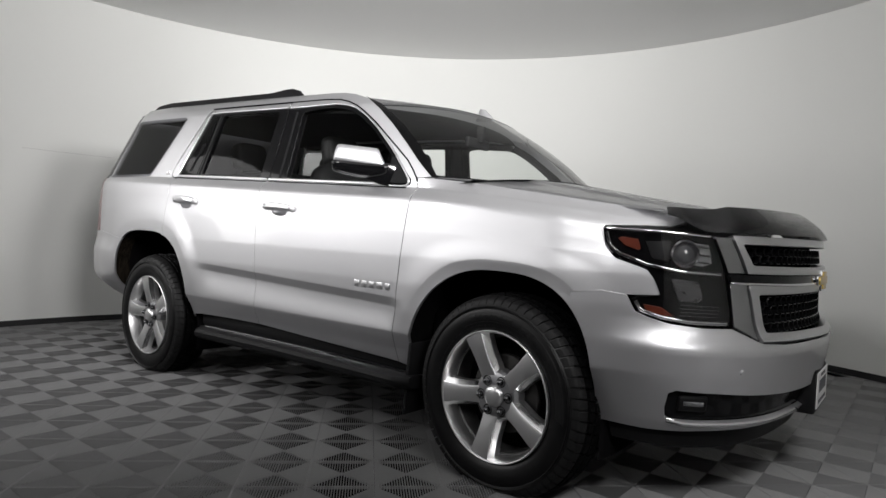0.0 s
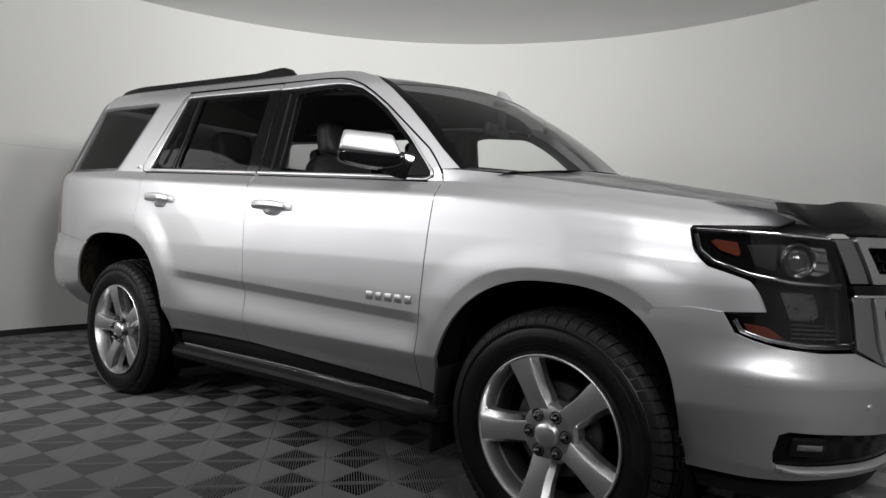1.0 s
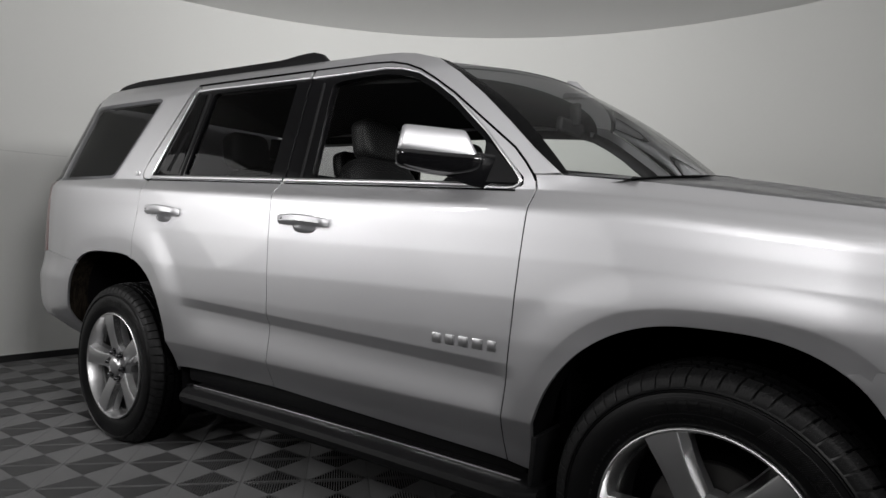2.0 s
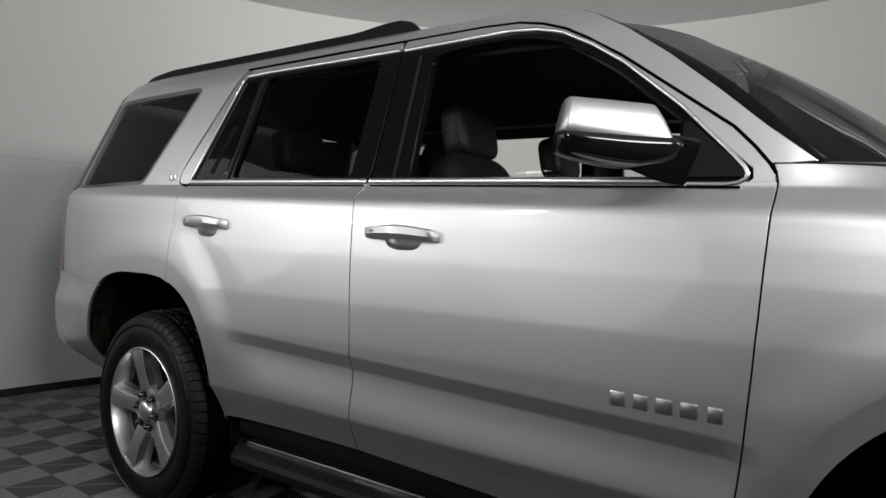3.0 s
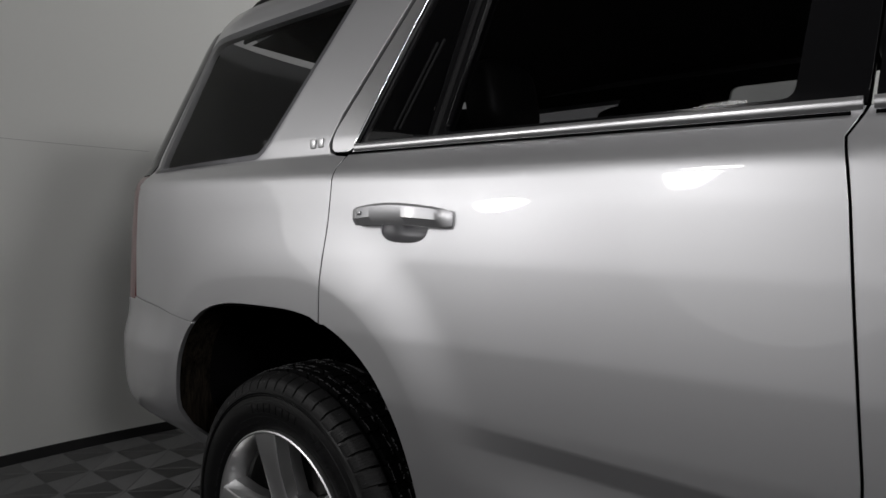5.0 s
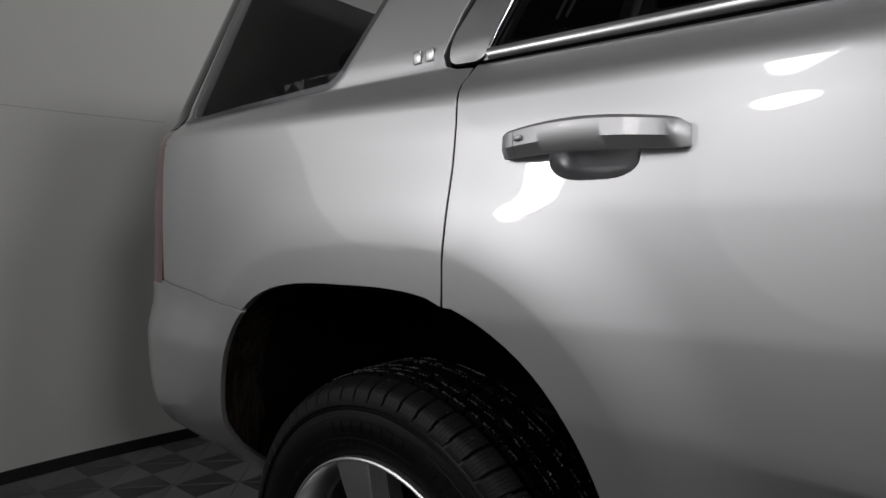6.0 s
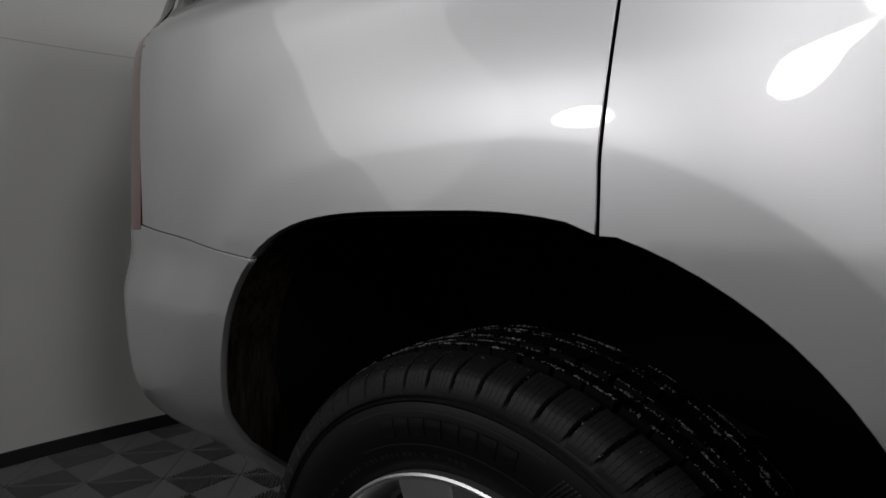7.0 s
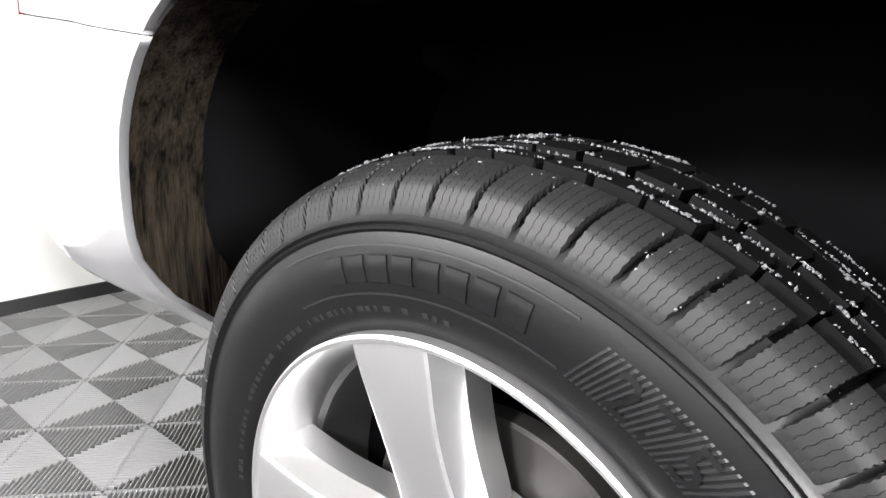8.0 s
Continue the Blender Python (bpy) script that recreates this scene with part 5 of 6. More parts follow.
def debris_bm():
    """Crumbs of ice and wet grit along the edges of the tread ribs."""
    bm = bmesh.new()
    rnd = random.Random(21)
    crumbs = []
    lines = ((0.068, 0.0085), (0.096, 0.0085), (0.109, 0.0125), (0.153, 0.0125), (0.166, 0.0125), (0.194, 0.0125))
    for c in range(330):
        edge, up = rnd.choice(lines)
        a0 = radians(rnd.uniform(-42, 80))
        for _ in range(rnd.randint(3, 17)):
            crumbs.append((a0 + rnd.gauss(0, 0.014), edge + rnd.gauss(0, 0.0014), TYRE_R + up + 0.0003, 1.0))
    for c in range(120):
        y = rnd.uniform(0.008, 0.046)
        r = float(np.interp(y, [0.005, 0.012, 0.018, 0.027, 0.038, 0.048], [TYRE_R - 0.0385, TYRE_R - 0.016, TYRE_R - 0.0095, TYRE_R - 0.004, TYRE_R + 0.001, TYRE_R + 0.004]))
        crumbs.append((radians(rnd.uniform(-42, 80)), y, r, 0.7))
    for a, y, r, k in crumbs:
        size = k * min(0.0024, abs(rnd.gauss(0, 0.00065)) + 0.0003)
        m = Matrix.Translation((r * math.sin(a), y, r * math.cos(a))) @ Euler((rnd.random() * 6, rnd.random() * 6, rnd.random() * 6)).to_matrix().to_4x4() @ Matrix.Diagonal((size, size * rnd.uniform(0.6, 2.2), size * 0.8, 1))
        v = [bm.verts.new(m @ Vector(p)) for p in ((1, 0, 0), (-1, 0, 0), (0, 1, 0), (0, -1, 0), (0, 0, 1), (0, 0, -1))]
        for p, q in ((0, 2), (2, 1), (1, 3), (3, 0)):
            bm.faces.new((v[p], v[q], v[4]))
            bm.faces.new((v[q], v[p], v[5]))
    return bm


# barrel grey set low: the shade between the spokes is in the colour
BARREL = plain("shaded_rim_barrel", (0.10, 0.10, 0.10), 0.5, 0.6, 0, 0.3)
CHROME_EDGE = plain("bright_machined_edge", (0.78, 0.78, 0.785), 0.16, 1.0, 0, 0.05)
GRIT = plain("wet_grit", (0.12, 0.12, 0.125), 0.3, 0, 0, 0.7)


def on_wall(r, a, w):
    """A place on the outer sidewall: radius r, angle a clockwise from the top, w proud of it."""
    y = float(np.interp(r - RIM_R, [0.004, 0.014, 0.028, 0.046, 0.062, 0.080, 0.089], [0.012, 0.006, 0.0012, -0.003, -0.004, -0.001, 0.0015]))
    return Vector((r * math.sin(a), y - w, r * math.cos(a)))


def wall_bar(bm, r0, r1, a0, a1, w, n=3, lean=0.0):
    """A raised bar on the sidewall."""
    g = []
    for i in range(n + 1):
        a = a0 + (a1 - a0) * i / n
        g.append([bm.verts.new(on_wall(r0 + (r1 - r0) * u, a + lean * u, w if 0 < u < 1 else -0.001)) for u in (0, 0.06, 0.2, 0.35, 0.5, 0.65, 0.8, 0.94, 1)])
    for p, q in zip(g, g[1:]):
        for k in range(8):
            bm.faces.new((p[k], p[k + 1], q[k + 1], q[k]))
    for e in (g[0], g[-1]):
        bm.faces.new(e)


def wall_text(bm, text, r0, size, a0, w):
    """Raised letters that run round the sidewall, their feet towards the hub."""
    a = a0
    for ch in text:
        cu = bpy.data.curves.new("mark", "FONT")
        cu.body, cu.size, cu.resolution_u = ch, size, 2
        ob = bpy.data.objects.new("mark", cu)
        scene.collection.objects.link(ob)
        me = bpy.data.meshes.new_from_object(ob.evaluated_get(bpy.context.evaluated_depsgraph_get()))
        wide = max((v.co.x for v in me.vertices), default=size * 0.4)
        vs = [bm.verts.new(on_wall(r0 + v.co.y, a + v.co.x / r0, w)) for v in me.vertices]
        for p in me.polygons:
            try:
                bm.faces.new([vs[i] for i in p.vertices])
            except ValueError:
                pass
        bpy.data.objects.remove(ob)
        bpy.data.curves.remove(cu)
        bpy.data.meshes.remove(me)
        a += (wide + size * 0.09) / r0


def rim_bm():
    """Five-spoke rim: turned barrel and lip, and the spokes' faces and flanks. y = 0 is the lip's outer edge."""
    bm = lathe_bm([(RIM_R - 0.004, 0.030), (RIM_R + 0.0005, 0.014), (RIM_R, 0.002), (RIM_R - 0.003, 0.0), (RIM_R - 0.007, 0.0015), (RIM_R - 0.010, 0.008), (RIM_R - 0.015, 0.022), (RIM_R - 0.019, 0.045), (RIM_R - 0.022, 0.072)], 120)
    return bm


def spoke_bm(k, edges=False):
    """One spoke, wide at the lip and at the hub, its face slightly hollow, its flanks stepped."""
    bm = bmesh.new()
    a0 = 2 * math.pi * k / 5
    rows = []
    for i in range(13):
        t = i / 12
        r = 0.068 + (RIM_R - 0.008 - 0.068) * t
        half = 0.037 - 0.005 * math.sin(math.pi * min(1, t * 1.15)) + 0.006 * t ** 3
        y = 0.030 - 0.022 * math.sin(math.pi * 0.5 * t) - 0.004 * t
        wide = 0.010 + 0.008 * smooth(0.0, 0.35, t)
        sec = [(-half - wide - 0.002, y + 0.062), (-half - wide, y + 0.030), (-half - 0.002, y + 0.004), (-half, y + 0.0012), (-half + 0.003, y), (0, y + 0.0012), (half - 0.003, y), (half, y + 0.0012), (half + 0.002, y + 0.004), (half + wide, y + 0.030), (half + wide + 0.002, y + 0.062)]
        row = []
        for s, yy in sec:
            ang = a0 + math.asin(max(-0.95, min(0.95, s / max(r, abs(s) * 1.06))))
            row.append(bm.verts.new((r * math.sin(ang), yy, r * math.cos(ang))))
        rows.append(row)
    for a, b in zip(rows, rows[1:]):
        for j in (1, 8) if edges else (0, 2, 3, 4, 5, 6, 7, 9):
            bm.faces.new((a[j], a[j + 1], b[j + 1], b[j]))
    bmesh.ops.delete(bm, geom=[v for v in bm.verts if not v.link_faces], context="VERTS")
    return bm


TYRE_MESH, RIM_PARTS = {}, {}


def flatten(me, m, floor_z):
    """Presses a tyre's mesh flat where it stands on the floor."""
    back = m.inverted()
    for v in me.vertices:
        q = m @ v.co
        if q.z < floor_z:
            v.co = back @ Vector((q.x, q.y, floor_z))


def wheel(name, x, side_flip, turn, detail, steer=0.0):
    w = new(name)
    w.parent = car
    y0 = 0.026 if x < 1 else 0.020
    m = Matrix.Translation((x, y0, 0.392)) @ Matrix.Translation((0, 0.13, 0)) @ Matrix.Rotation(radians(steer), 4, "Z") @ Matrix.Translation((0, -0.13, 0)) @ Matrix.Rotation(radians(turn), 4, "Y")
    if side_flip:
        m = Matrix.Translation((x, 2 * CY - y0, 0.392)) @ Matrix.Rotation(math.pi, 4, "Z") @ Matrix.Rotation(radians(turn), 4, "Y")
    w.matrix_basis = m
    tagged(w, "polished five-spoke alloy wheel with a worn tyre")
    tyre = part("tyre", carcass_bm(128 if detail else 72), RUBBER, w, "black rubber tyre with blocky tread", 30)
    flatten(tyre.data, m, 0.011)
    for flip_y in (None, TYRE_W):
        first = None
        for i in range(LUGS):
            if first is None:
                first = part("tread_block", shoulder_bm(flip_y, detail), RUBBER_WORN, w, "", 25)
                continue
            ob = new("tread_block", first.data)
            ob.parent = w
            ob.matrix_basis = Matrix.Rotation(i * STEP, 4, "Y")
        for ob in [c for c in w.children if c.name.startswith("tread_block")]:
            low = min((m @ ob.matrix_basis @ v.co).z for v in first.data.vertices)
            if low < 0.001:
                ob.matrix_basis = m.inverted() @ Matrix.Translation((0, 0, 0.001 - low)) @ m @ ob.matrix_basis
    ribs = tagged(part("inner_tread", rib_bm(), RIB_RUBBER, w, "slanted blocks of the inner tread ribs", 25), kind="stuff")
    flatten(ribs.data, m, 0.001)
    if detail:
        if x < 1:
            tagged(part("grit", debris_bm(), GRIT, w, "crumbs of wet grit on the tread", 20), kind="stuff")
        mk = bmesh.new()
        wall_text(mk, "275/55R20", RIM_R + 0.039, 0.047, radians(27 - turn), 0.0019)
        part("size_marking", mk, RUBBER, tyre, "raised size lettering", 30)
        mk = bmesh.new()
        for i in range(84):
            a = radians(22 - turn) + radians(72) * i / 84
            wall_bar(mk, RIM_R + 0.034, RIM_R + 0.076, a, a + radians(0.38), 0.0011, 1, radians(3.0))
        tagged(part("ribbed_field", mk, RUBBER_MARK, tyre, "fine ribs behind the size lettering", 30), kind="stuff")
        for i in range(8):
            mk = bmesh.new()
            a = radians(-20 - turn) + radians(4.6) * i
            wall_bar(mk, RIM_R + 0.046, RIM_R + 0.072, a, a + radians(3.5), 0.0014)
            part("raised_bar", mk, RUBBER, tyre, "", 30)
        for r in (RIM_R + 0.036, RIM_R + 0.078):
            mk = bmesh.new()
            wall_bar(mk, r, r + 0.002, radians(-30 - turn), radians(21 - turn), 0.001, 20)
            part("raised_line", mk, RUBBER_MARK, tyre, "", 30)
        mk = bmesh.new()
        rr = random.Random(9)
        for i in range(44):
            a = radians(-86 - turn) + radians(2.1) * i
            if rr.random() < 0.75:
                wall_bar(mk, RIM_R + 0.020, RIM_R + 0.0255, a, a + radians(rr.uniform(0.4, 1.5)), 0.0007, 1)
        tagged(part("small_print", mk, RUBBER_MARK, tyre, "small raised print", 30), kind="stuff")
    rim = part("rim", rim_bm(), ALLOY, w, "polished alloy rim", 40)
    part("barrel", lathe_bm([(RIM_R - 0.022, 0.072), (RIM_R - 0.028, 0.078), (RIM_R - 0.030, 0.11), (RIM_R - 0.036, 0.19), (RIM_R - 0.04, 0.22)], 90), BARREL, rim, "inner barrel darkened for the shade behind the spokes", 40)
    for k in range(5):
        part("spoke", spoke_bm(k), ALLOY, rim, "", 30)
        part("spoke_edge", spoke_bm(k, True), CHROME_EDGE, rim, "bright machined spoke edge", 60)
    hub = lathe_bm([(0.0001, 0.024), (0.050, 0.0245), (0.084, 0.026), (0.098, 0.031), (0.108, 0.046), (0.110, 0.09)], 60)
    part("hub", hub, ALLOY_DARK, rim, "", 30)
    cap = lathe_bm([(0.0001, 0.002), (0.026, 0.0030), (0.038, 0.007), (0.044, 0.013), (0.046, 0.026)], 48)
    capo = part("centre_cap", cap, ALLOY, rim, "domed centre cap with a plain gold mark", 40)
    for k in range(6):
        a = 2 * math.pi * (k + 0.85) / 6
        bm = lathe_bm([(0.0001, 0.000), (0.006, 0.0010), (0.0105, 0.005), (0.0130, 0.011), (0.0135, 0.030)], 16)
        bm.transform(Matrix.Translation((0.070 * math.sin(a), 0, 0.070 * math.cos(a))))
        part("lug_nut", bm, NUT, rim, "", 40)
        bm = lathe_bm([(0.0225, 0.0240), (0.0200, 0.0222), (0.0175, 0.026), (0.0160, 0.034)], 18)
        bm.transform(Matrix.Translation((0.070 * math.sin(a), 0, 0.070 * math.cos(a))))
        part("lug_seat", bm, BLACK_GLOSS, rim, "", 40)
    mk = box_bm(0.036, 0.0016, 0.0075, 0.0006, 1, Matrix.Translation((0, 0.0040, 0)))
    part("cap_mark", mk, GOLD, w, "plain gold mark")
    mk = box_bm(0.0125, 0.0016, 0.0135, 0.0006, 1, Matrix.Translation((0, 0.0038, 0)))
    part("cap_mark", mk, GOLD, w, "plain gold mark")
    disc_b = lathe_bm([(0.09, 0.10), (0.165, 0.10), (0.168, 0.104), (0.168, 0.126), (0.165, 0.13), (0.09, 0.13)], 60)
    part("brake_disc", disc_b, plain("cast_iron", (0.07, 0.068, 0.066), 0.5, 0.8), w, "grey brake disc", 30)
    backing = lathe_bm([(0.0001, 0.14), (0.20, 0.14), (0.235, 0.15)], 40)
    part("backing_plate", backing, SHADE_AND_RUBBER, w, "", 30)
    return w


wheel("rear_wheel", 0.0, False, -12, True)
wheel("front_wheel", 2.938, False, -24.5, True, -3.5)
wheel("rear_wheel", 0.0, True, 10, False)
wheel("front_wheel", 2.946, True, 30, False)

# ---- door mirrors, roof rails, aerial ----
def rounded_shell(pts_fn, nu, nk):
    bm = bmesh.new()
    rows = [[bm.verts.new(pts_fn(i / nu, 2 * math.pi * k / nk)) for k in range(nk)] for i in range(nu + 1)]
    for a, b in zip(rows, rows[1:]):
        for k in range(nk):
            bm.faces.new((a[k], a[(k + 1) % nk], b[(k + 1) % nk], b[k]))
    bm.faces.new(rows[0])
    bm.faces.new(rows[-1])
    return bm


M_OUT, M_IN = Vector((2.006, -0.084, 0)), Vector((2.218, 0.088, 0))
M_DIR = (M_IN - M_OUT).normalized()
M_BACK = Vector((-M_DIR.y, M_DIR.x, 0))
M_LEN = (M_IN - M_OUT).length


def mirror_shell(z0, z1, cap, grow):
    """Mirror housing from its outer end (t = 0) to the door; the cap narrows upwards, the lower shell downwards."""
    def fn(t, a):
        c, s = math.cos(a), math.sin(a)
        cc, ss = math.copysign(abs(c) ** 0.55, c), math.copysign(abs(s) ** 0.6, s)
        end = max(0.0, 1 - (2 * t - 1) ** 14) ** 0.5
        hh = (z1 - z0) / 2 * (0.86 + 0.14 * end)
        up = 0.5 + 0.5 * ss if cap else 0.5 - 0.5 * ss
        u = t * M_LEN
        u += 0.016 * up * (1 - t) ** 3 - (0.050 if cap else 0.0) * up * t ** 2
        zm = (z0 + z1) / 2 - 0.014 * t - (0.022 * t * (1 - up) if cap else 0.012 * t * up)
        d = (0.050 + grow) * (0.74 + 0.26 * end) * (1 - 0.30 * up ** 2)
        return M_OUT + M_DIR * u + M_BACK * (0.052 + cc * d) + Vector((0, 0, zm + ss * hh))
    return rounded_shell(fn, 28, 28)


mirrors = both_parts("mirror", mirror_shell(1.392, 1.486, True, 0.0), SILVER, car, "silver-capped door mirror on a black arm", 50)


def mirror_bowl():
    """The black lower half of the mirror: deepest under the middle, drawn up to its outer end."""
    def fn(t, a):
        c, s = math.cos(a), math.sin(a)
        cc, ss = math.copysign(abs(c) ** 0.6, c), math.copysign(abs(s) ** 0.75, s)
        end = max(0.0, 1 - (2 * t - 1) ** 10) ** 0.5
        top = 1.410 - 0.012 * t
        low = 1.358 - 0.036 * math.sin(math.pi * min(1.0, 0.10 + 0.62 * t)) ** 1.2
        zm, hh = (top + low) / 2, (top - low) / 2 * (0.75 + 0.25 * end)
        d = 0.057 * (0.72 + 0.28 * end) * (1 - 0.38 * (0.5 - 0.5 * ss) ** 2)
        return M_OUT + M_DIR * (t * (M_LEN + 0.012) - 0.004) + M_BACK * (0.052 + cc * d) + Vector((0, 0, zm + ss * hh))
    return rounded_shell(fn, 28, 28)


for ob, d in zip(both_parts("lower_shell", mirror_bowl(), MIRROR_BLACK, car, "black gloss lower mirror shell", 50), mirrors):
    ob.parent = d
# lamp window under the shell and slim signal strip on its front
bm = bmesh.new()
rows = []
for i in range(15):
    t = 0.08 + 0.60 * i / 14
    c = M_OUT + M_DIR * (t * M_LEN)
    k = math.sin(math.pi * i / 14) ** 0.6
    low = 1.358 - 0.036 * math.sin(math.pi * min(1.0, 0.10 + 0.62 * t)) ** 1.2
    rows.append([bm.verts.new(c + M_BACK * (0.014 + 0.004 * q * k) + Vector((0, 0, low + 0.009 + dz * k))) for q, dz in ((0, 0.002), (-1.2, -0.001), (-1.0, -0.005), (1, -0.008))])
for a, b in zip(rows, rows[1:]):
    for k in range(3):
        bm.faces.new((a[k], a[k + 1], b[k + 1], b[k]))
for ob, d in zip(both_parts("puddle_lamp", bm, FROSTED_LENS, car, "pale lamp window under the mirror", 50), mirrors):
    ob.parent = d
arm = bmesh.new()
rows = []
for i in range(13):
    t = i / 12
    c = Vector((2.13, 0.050, 1.356)).lerp(Vector((2.290, 0.138, 1.326)), t)
    r = (0.060 + 0.030 * t, 0.040 + 0.016 * math.sin(math.pi * t))
    rows.append([arm.verts.new((c.x + r[0] * 0.72 * math.cos(a), c.y + 0.42 * r[0] * math.cos(a) + 0.012 * (1 - t), c.z + r[1] * math.sin(a))) for a in (2 * math.pi * k / 20 for k in range(20))])
for a, b in zip(rows, rows[1:]):
    for k in range(20):
        arm.faces.new((a[k], a[(k + 1) % 20], b[(k + 1) % 20], b[k]))
arm.faces.new(rows[0])
arm.faces.new(rows[-1])
for ob, d in zip(both_parts("arm", arm, MIRROR_BLACK, car, "", 50), mirrors):
    ob.parent = d
for ob, d in zip(both_sides("sail_panel", panel_data([(2.20, 1.345), (2.21, 1.475), (2.225, 1.47), (2.31, 1.39), (2.345, 1.352), (2.34, 1.345)], flank, (), 0.04, 0, 0.003, 0.012), BLACK_PLASTIC, car, "black sail panel"), mirrors):
    ob.parent = d


def roof_rail():
    bm = bmesh.new()
    rows = []
    n = 40
    for i in range(n + 1):
        t = i / n
        x = -0.56 + 1.86 * t
        rise = 0.042 * smooth(0.0, 0.06, t) * (1 - smooth(0.965, 1.0, t)) + 0.014 * smooth(0.82, 0.93, t) * (1 - smooth(0.965, 1.0, t))
        y = flank_y(max(x, -0.45), 1.858) + 0.028
        z = height(x, 1.858) - 0.004 - 0.02 * smooth(-0.2, -0.6, x)
        sec = [(-0.022, -0.004), (-0.020, rise * 0.7), (-0.012, rise), (0.010, rise), (0.020, rise * 0.7), (0.022, -0.004)]
        rows.append([bm.verts.new((x, y + a, z + b)) for a, b in sec])
    for a, b in zip(rows, rows[1:]):
        for k in range(6):
            bm.faces.new((a[k], a[(k + 1) % 6], b[(k + 1) % 6], b[k]))
    bm.faces.new(rows[0])
    bm.faces.new(rows[-1])
    both_parts("roof_rail", bm, BLACK_PLASTIC, car, "black roof rail", 35)


roof_rail()


def fin(t, a):
    c, s = math.cos(a), math.sin(a)
    k = 1 - t
    return (2.070 + 0.078 * c * (0.30 + 0.70 * k) - 0.030 * t, 1.14 + 0.034 * s * (0.12 + 0.88 * k ** 0.8), 1.788 + 0.084 * t - 0.006 * c)


part("aerial_fin", rounded_shell(fin, 10, 20), SILVER, car, "silver roof aerial fin", 50)

# ---- cabin ----
def cushion(cx, cy, cz, sx, sy, sz, tilt, power=0.55):
    def fn(t, a):
        b = math.pi * (t - 0.5) * 0.98
        cb, sb = abs(math.cos(b)) ** power, math.copysign(abs(math.sin(b)) ** power, math.sin(b))
        c, s = math.cos(a), math.sin(a)
        cc, ss = math.copysign(abs(c) ** power, c), math.copysign(abs(s) ** power, s)
        return (sx / 2 * cc * cb, sy / 2 * ss * cb, sz / 2 * sb)
    bm = rounded_shell(fn, 14, 24)
    bm.transform(Matrix.Translation((cx, cy, cz)) @ Matrix.Rotation(radians(tilt), 4, "Y"))
    return bm


def seat(x, y, wide, rests, base=None):
    thing = part("seat", cushion(x + 0.30, y, 0.86, 0.56, base or wide, 0.20, -4), LEATHER, car, "black leather car seat with headrest", 50)
    part("backrest", cushion(x + 0.02, y, 1.17, 0.16, wide, 0.64, -14), LEATHER, thing, "", 50)
    for dy in rests:
        part("headrest", cushion(x - 0.055, y + dy, 1.565, 0.12, 0.265, 0.20, -10, 0.45), LEATHER, thing, "", 50)
        for k in (-0.055, 0.055):
            bm = lathe_bm([(0.006, -0.06), (0.006, 0.06)], 12)
            bm.transform(Matrix.Translation((x - 0.042, y + dy + k, 1.455)) @ Matrix.Rotation(radians(90), 4, "X"))
            part("post", bm, CHROME, thing, "chrome headrest post", 40)


seat(1.32, 0.64, 0.52, (0,))
seat(1.32, 1.42, 0.52, (0,))
seat(0.36, CY, 1.36, (-0.42, 0.42))
seat(-0.52, CY, 1.30, (-0.40, 0.40), 0.78)

dash = part("dashboard", box_bm(0.52, 1.62, 0.36, 0.07, 4, Matrix.Translation((2.24, CY, 1.13))), INTERIOR, car, "dark dashboard")
part("binnacle", cushion(2.06, 1.42, 1.36, 0.26, 0.40, 0.14, 6, 0.7), INTERIOR, dash, "", 50)
sw = bmesh.new()
rows = []
for i in range(40):
    a = 2 * math.pi * i / 40
    rows.append([sw.verts.new(((0.185 + 0.016 * math.cos(b)) * math.cos(a), (0.185 + 0.016 * math.cos(b)) * math.sin(a), 0.016 * math.sin(b))) for b in (2 * math.pi * k / 10 for k in range(10))])
for i in range(40):
    for k in range(10):
        sw.faces.new((rows[i][k], rows[(i + 1) % 40][k], rows[(i + 1) % 40][(k + 1) % 10], rows[i][(k + 1) % 10]))
wheel_m = Matrix.Translation((1.93, 1.42, 1.262)) @ Matrix.Rotation(radians(-64), 4, "Y")
steer = part("steering_wheel", sw, LEATHER, car, "black leather steering wheel", 50, wheel_m)
part("wheel_hub", box_bm(0.16, 0.14, 0.05, 0.02, 3), INTERIOR, steer, "", 40)
part("wheel_spoke", box_bm(0.03, 0.34, 0.02, 0.006, 2), INTERIOR, steer, "", 40)
rv = part("rear_view_mirror", box_bm(0.035, 0.24, 0.065, 0.015, 3, Matrix.Translation((2.085, CY, 1.635)) @ Matrix.Rotation(radians(8), 4, "Y")), BLACK_PLASTIC, car, "black rear-view mirror on the windscreen")
part("mirror_stalk", box_bm(0.05, 0.03, 0.10, 0.008, 2, Matrix.Translation((2.11, CY, 1.69))), BLACK_PLASTIC, rv)
# inner door cards and pillar trims
both_sides("door_card", panel_data([(0.52, 0.50), (2.36, 0.50), (2.38, 1.325), (0.25, 1.325), (0.25, 1.05), (0.44, 0.80)], flank, (), 0.09, 0.0, -0.085, 0.01), INTERIOR, car, "dark inner door card")
for line, w in (([(1.31, 1.33), (1.34, 1.80)], 0.11), ([(2.40, 1.36), (2.20, 1.545), (2.02, 1.68), (1.88, 1.765)], 0.055), ([(1.86, 1.775), (1.30, 1.80), (0.5, 1.80), (-0.5, 1.79)], 0.07), ([(0.20, 1.35), (0.46, 1.78)], 0.12)):
    strip("pillar_trim", line, w, INTERIOR, car, flank, "", -0.060, 0.006, 0.05)
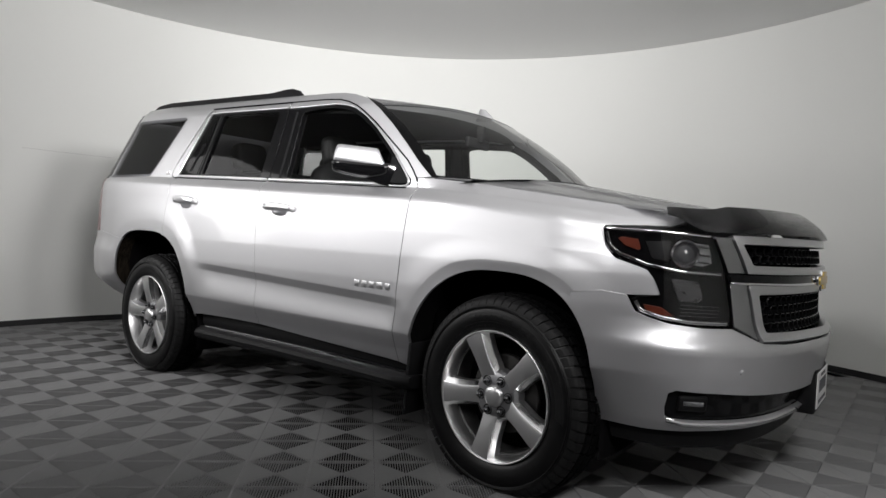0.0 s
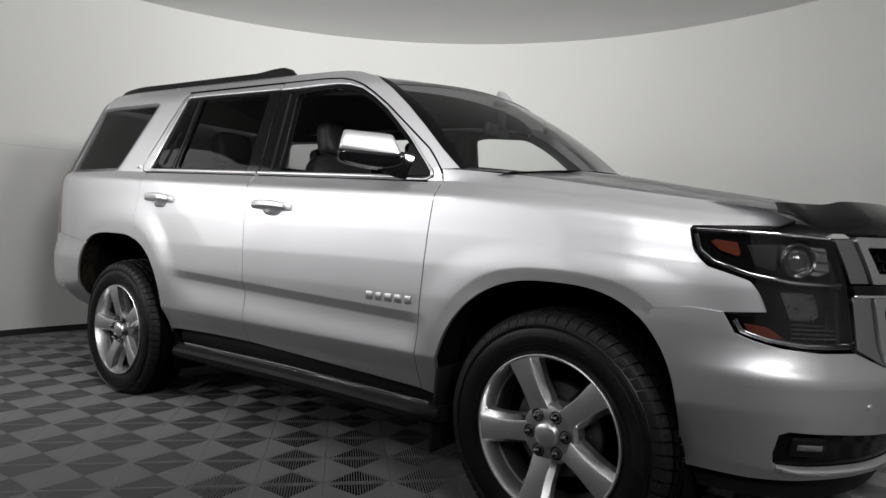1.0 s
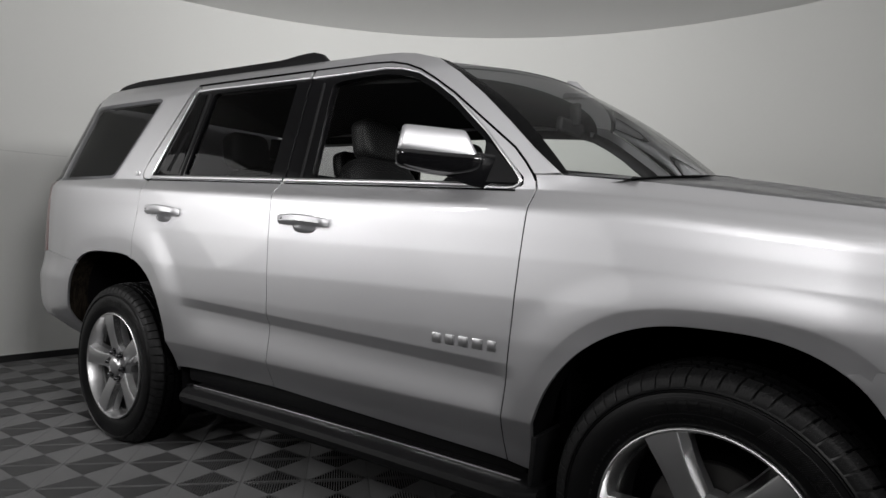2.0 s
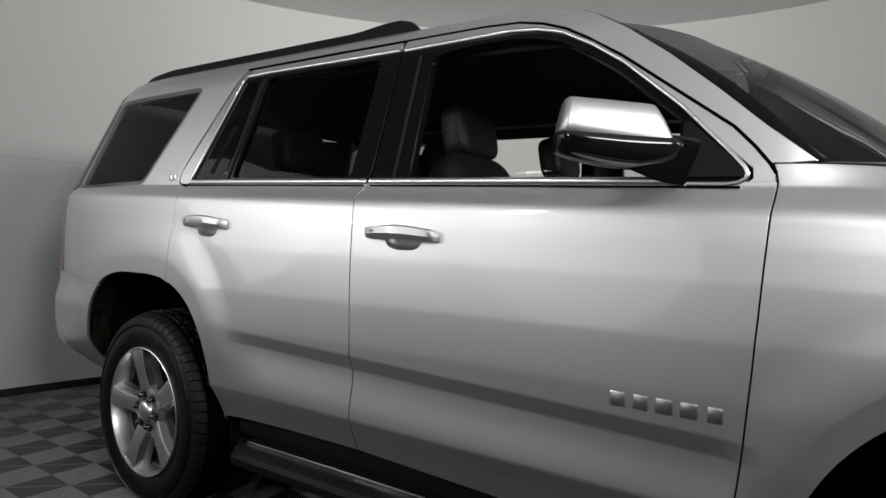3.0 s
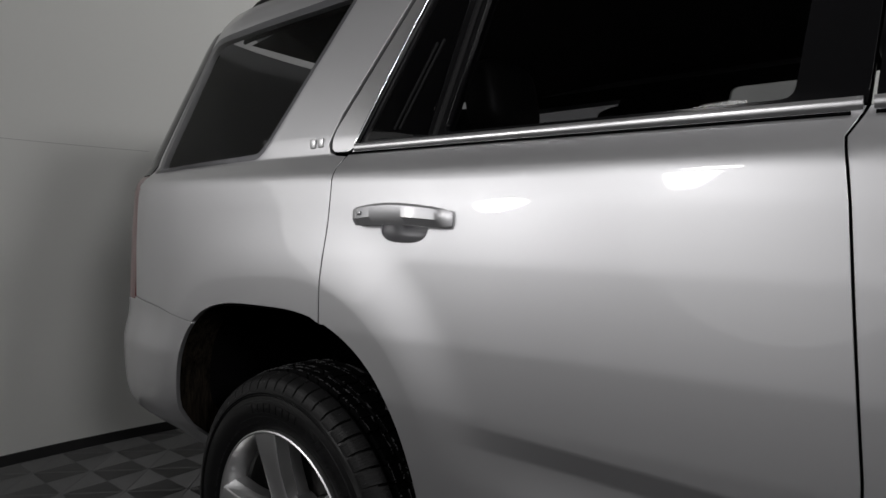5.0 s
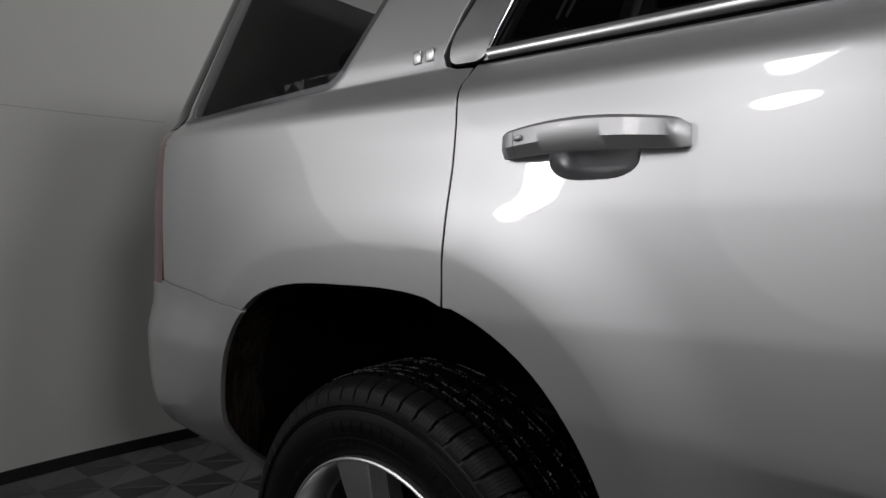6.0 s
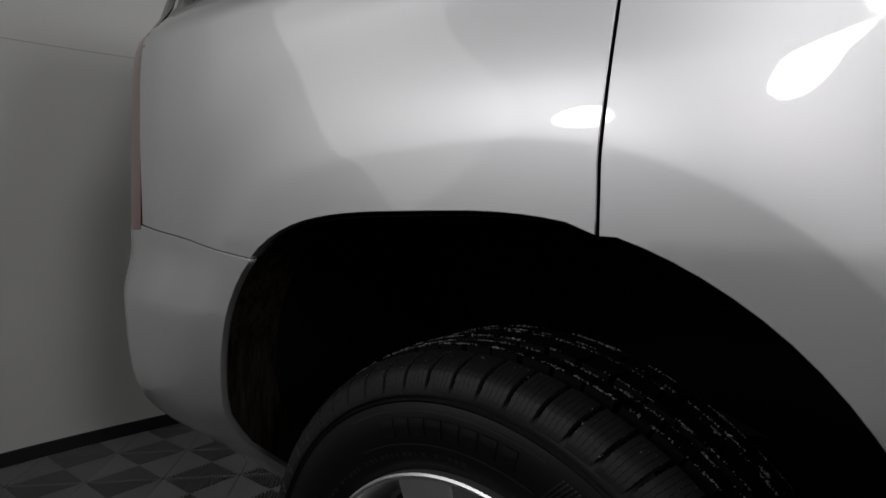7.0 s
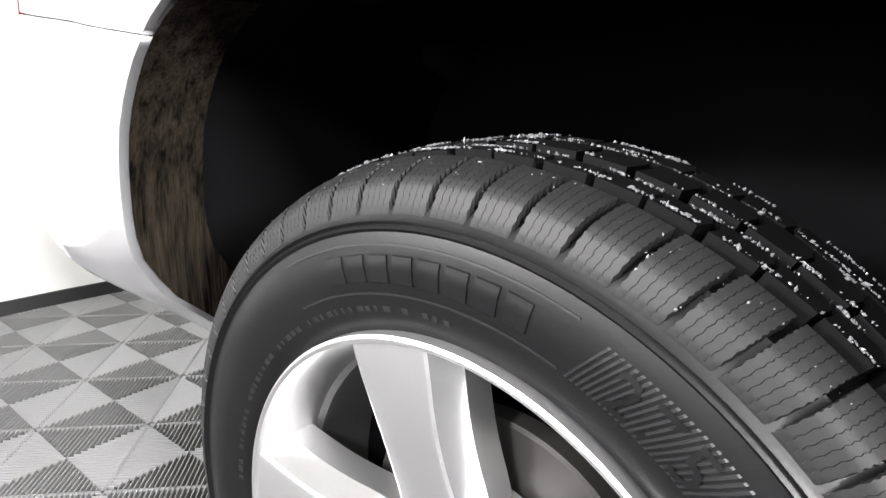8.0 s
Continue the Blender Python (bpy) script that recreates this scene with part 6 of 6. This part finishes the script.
both_sides("rear_trim", panel_data([(0.20, 0.98), (0.22, 1.32), (0.05, 1.33), (-0.13, 1.335), (0.15, 1.76), (0.42, 1.78), (0.24, 1.5), (0.26, 1.0)], flank, (), 0.09, 0, -0.08, 0.01), INTERIOR, car)
part("cabin_floor", box_bm(1.74, 1.60, 0.05, 0.01, 1, Matrix.Translation((1.50, CY, 0.60))), INTERIOR, car, "dark carpet")
part("cabin_floor", box_bm(1.6, 0.78, 0.05, 0.01, 1, Matrix.Translation((-0.18, CY, 0.60))), INTERIOR, car, "dark carpet")
# near-black blocks fill the shaded hollows behind dash, hood and quarter
part("firewall", box_bm(0.04, 1.64, 0.80, 0.01, 1, Matrix.Translation((2.47, CY, 0.88))), SHADE_AND_RUBBER, car)
part("engine_bay", box_bm(0.95, 0.78, 0.40, 0.05, 2, Matrix.Translation((3.2, CY, 0.80))), SHADE_AND_RUBBER, car, "dark engine bay")
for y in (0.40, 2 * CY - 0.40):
    part("luggage_panel", box_bm(1.1, 0.03, 0.22, 0.01, 1, Matrix.Translation((-0.50, y - 0.20 * (1 if y < CY else -1), 1.16))), SHADE_AND_RUBBER, car)

# ---- floor tiles: square ribbed tiles laid on the diagonal ----
CELL = 0.2
ORIGIN = (0.970, -1.074)
SIDE = CELL * math.sqrt(2)


def tile_mesh():
    """A tile of four triangular fields; the ribs of each run square to the tile's edge. Ribs stand on thin cross ties."""
    V, F = [], []
    half = SIDE / 2 - 0.0008
    n = 25
    pitch = 2 * half / n
    w, top, low = pitch * 0.11, 0.0, -0.013
    for q in range(4):
        c, s = (1, 0, -1, 0)[q], (0, 1, 0, -1)[q]
        for i in range(n):
            u = -half + pitch * (i + 0.5)
            v0, v1 = min(half, abs(u) + 0.001), half
            if v1 - v0 < 0.006:
                continue
            b = len(V)
            sl = 0.0009
            for du, z in ((-w - sl, low), (-w, top - 0.0006), (-w + 0.0008, top), (w - 0.0008, top), (w, top - 0.0006), (w + sl, low)):
                for v in (v0, v1):
                    x, y = u + du, v
                    V.append((c * x - s * y, s * x + c * y, z))
            for k in range(5):
                F.append((b + 2 * k, b + 2 * k + 1, b + 2 * k + 3, b + 2 * k + 2))
        # edge frame of this side and the diagonal web
        for (x0, y0, x1, y1, z) in ((-half, half - 0.003, half, half, -0.0015),):
            b = len(V)
            for x, y, zz in ((x0, y0, z), (x1, y0, z), (x1, y1, z), (x0, y1, z), (x0, y0, low), (x1, y0, low)):
                V.append((c * x - s * y, s * x + c * y, zz))
            F += [(b, b + 1, b + 2, b + 3), (b + 4, b + 5, b + 1, b)]
    return V, F


TV, TF = tile_mesh()
tile_data = bpy.data.meshes.new("floor_tile")
tile_data.from_pydata(TV, [], TF)
tile_data.materials.append(TILE)
tile_data.update()
near, far = [], []
for a in range(-40, 41):
    for b in range(-40, 41):
        if (a + b) % 2 == 0:
            continue
        x, y = ORIGIN[0] + CELL * a, ORIGIN[1] + CELL * b
        d = math.hypot(x - BOOTH[0], y - BOOTH[1])
        if d < BOOTH_R + 0.12:
            (near if -2.4 < x < 4.3 and -1.9 < y < 0.35 else far).append((x, y, d))
near.sort(key=lambda p: abs(p[1] + 0.6) + 0.2 * abs(p[0] - 0.5))
near, far = near[:296], near[296:] + far
for x, y, _ in near:
    ob = new("tile", tile_data)
    ob.parent = floor
    ob.matrix_basis = Matrix.Translation((x, y, 0)) @ Matrix.Rotation(radians(45), 4, "Z")
A = np.array(TV)
c45 = math.sqrt(0.5)
R = np.c_[(A[:, 0] - A[:, 1]) * c45, (A[:, 0] + A[:, 1]) * c45, A[:, 2]]
quads = np.array(TF)
allv = np.vstack([R + (x, y, 0) for x, y, _ in far])
allf = np.vstack([quads + i * len(A) for i in range(len(far))])
me = bpy.data.meshes.new("tile_field")
me.vertices.add(len(allv))
me.vertices.foreach_set("co", allv.ravel())
me.loops.add(allf.size)
me.loops.foreach_set("vertex_index", allf.ravel())
me.polygons.add(len(allf))
me.polygons.foreach_set("loop_start", np.arange(0, allf.size, 4))
me.materials.append(TILE)
me.update(calc_edges=True)
field = new("tile_field", me)
field.parent = floor
tagged(field, "ribbed grey interlocking plastic floor tiles", kind="stuff")
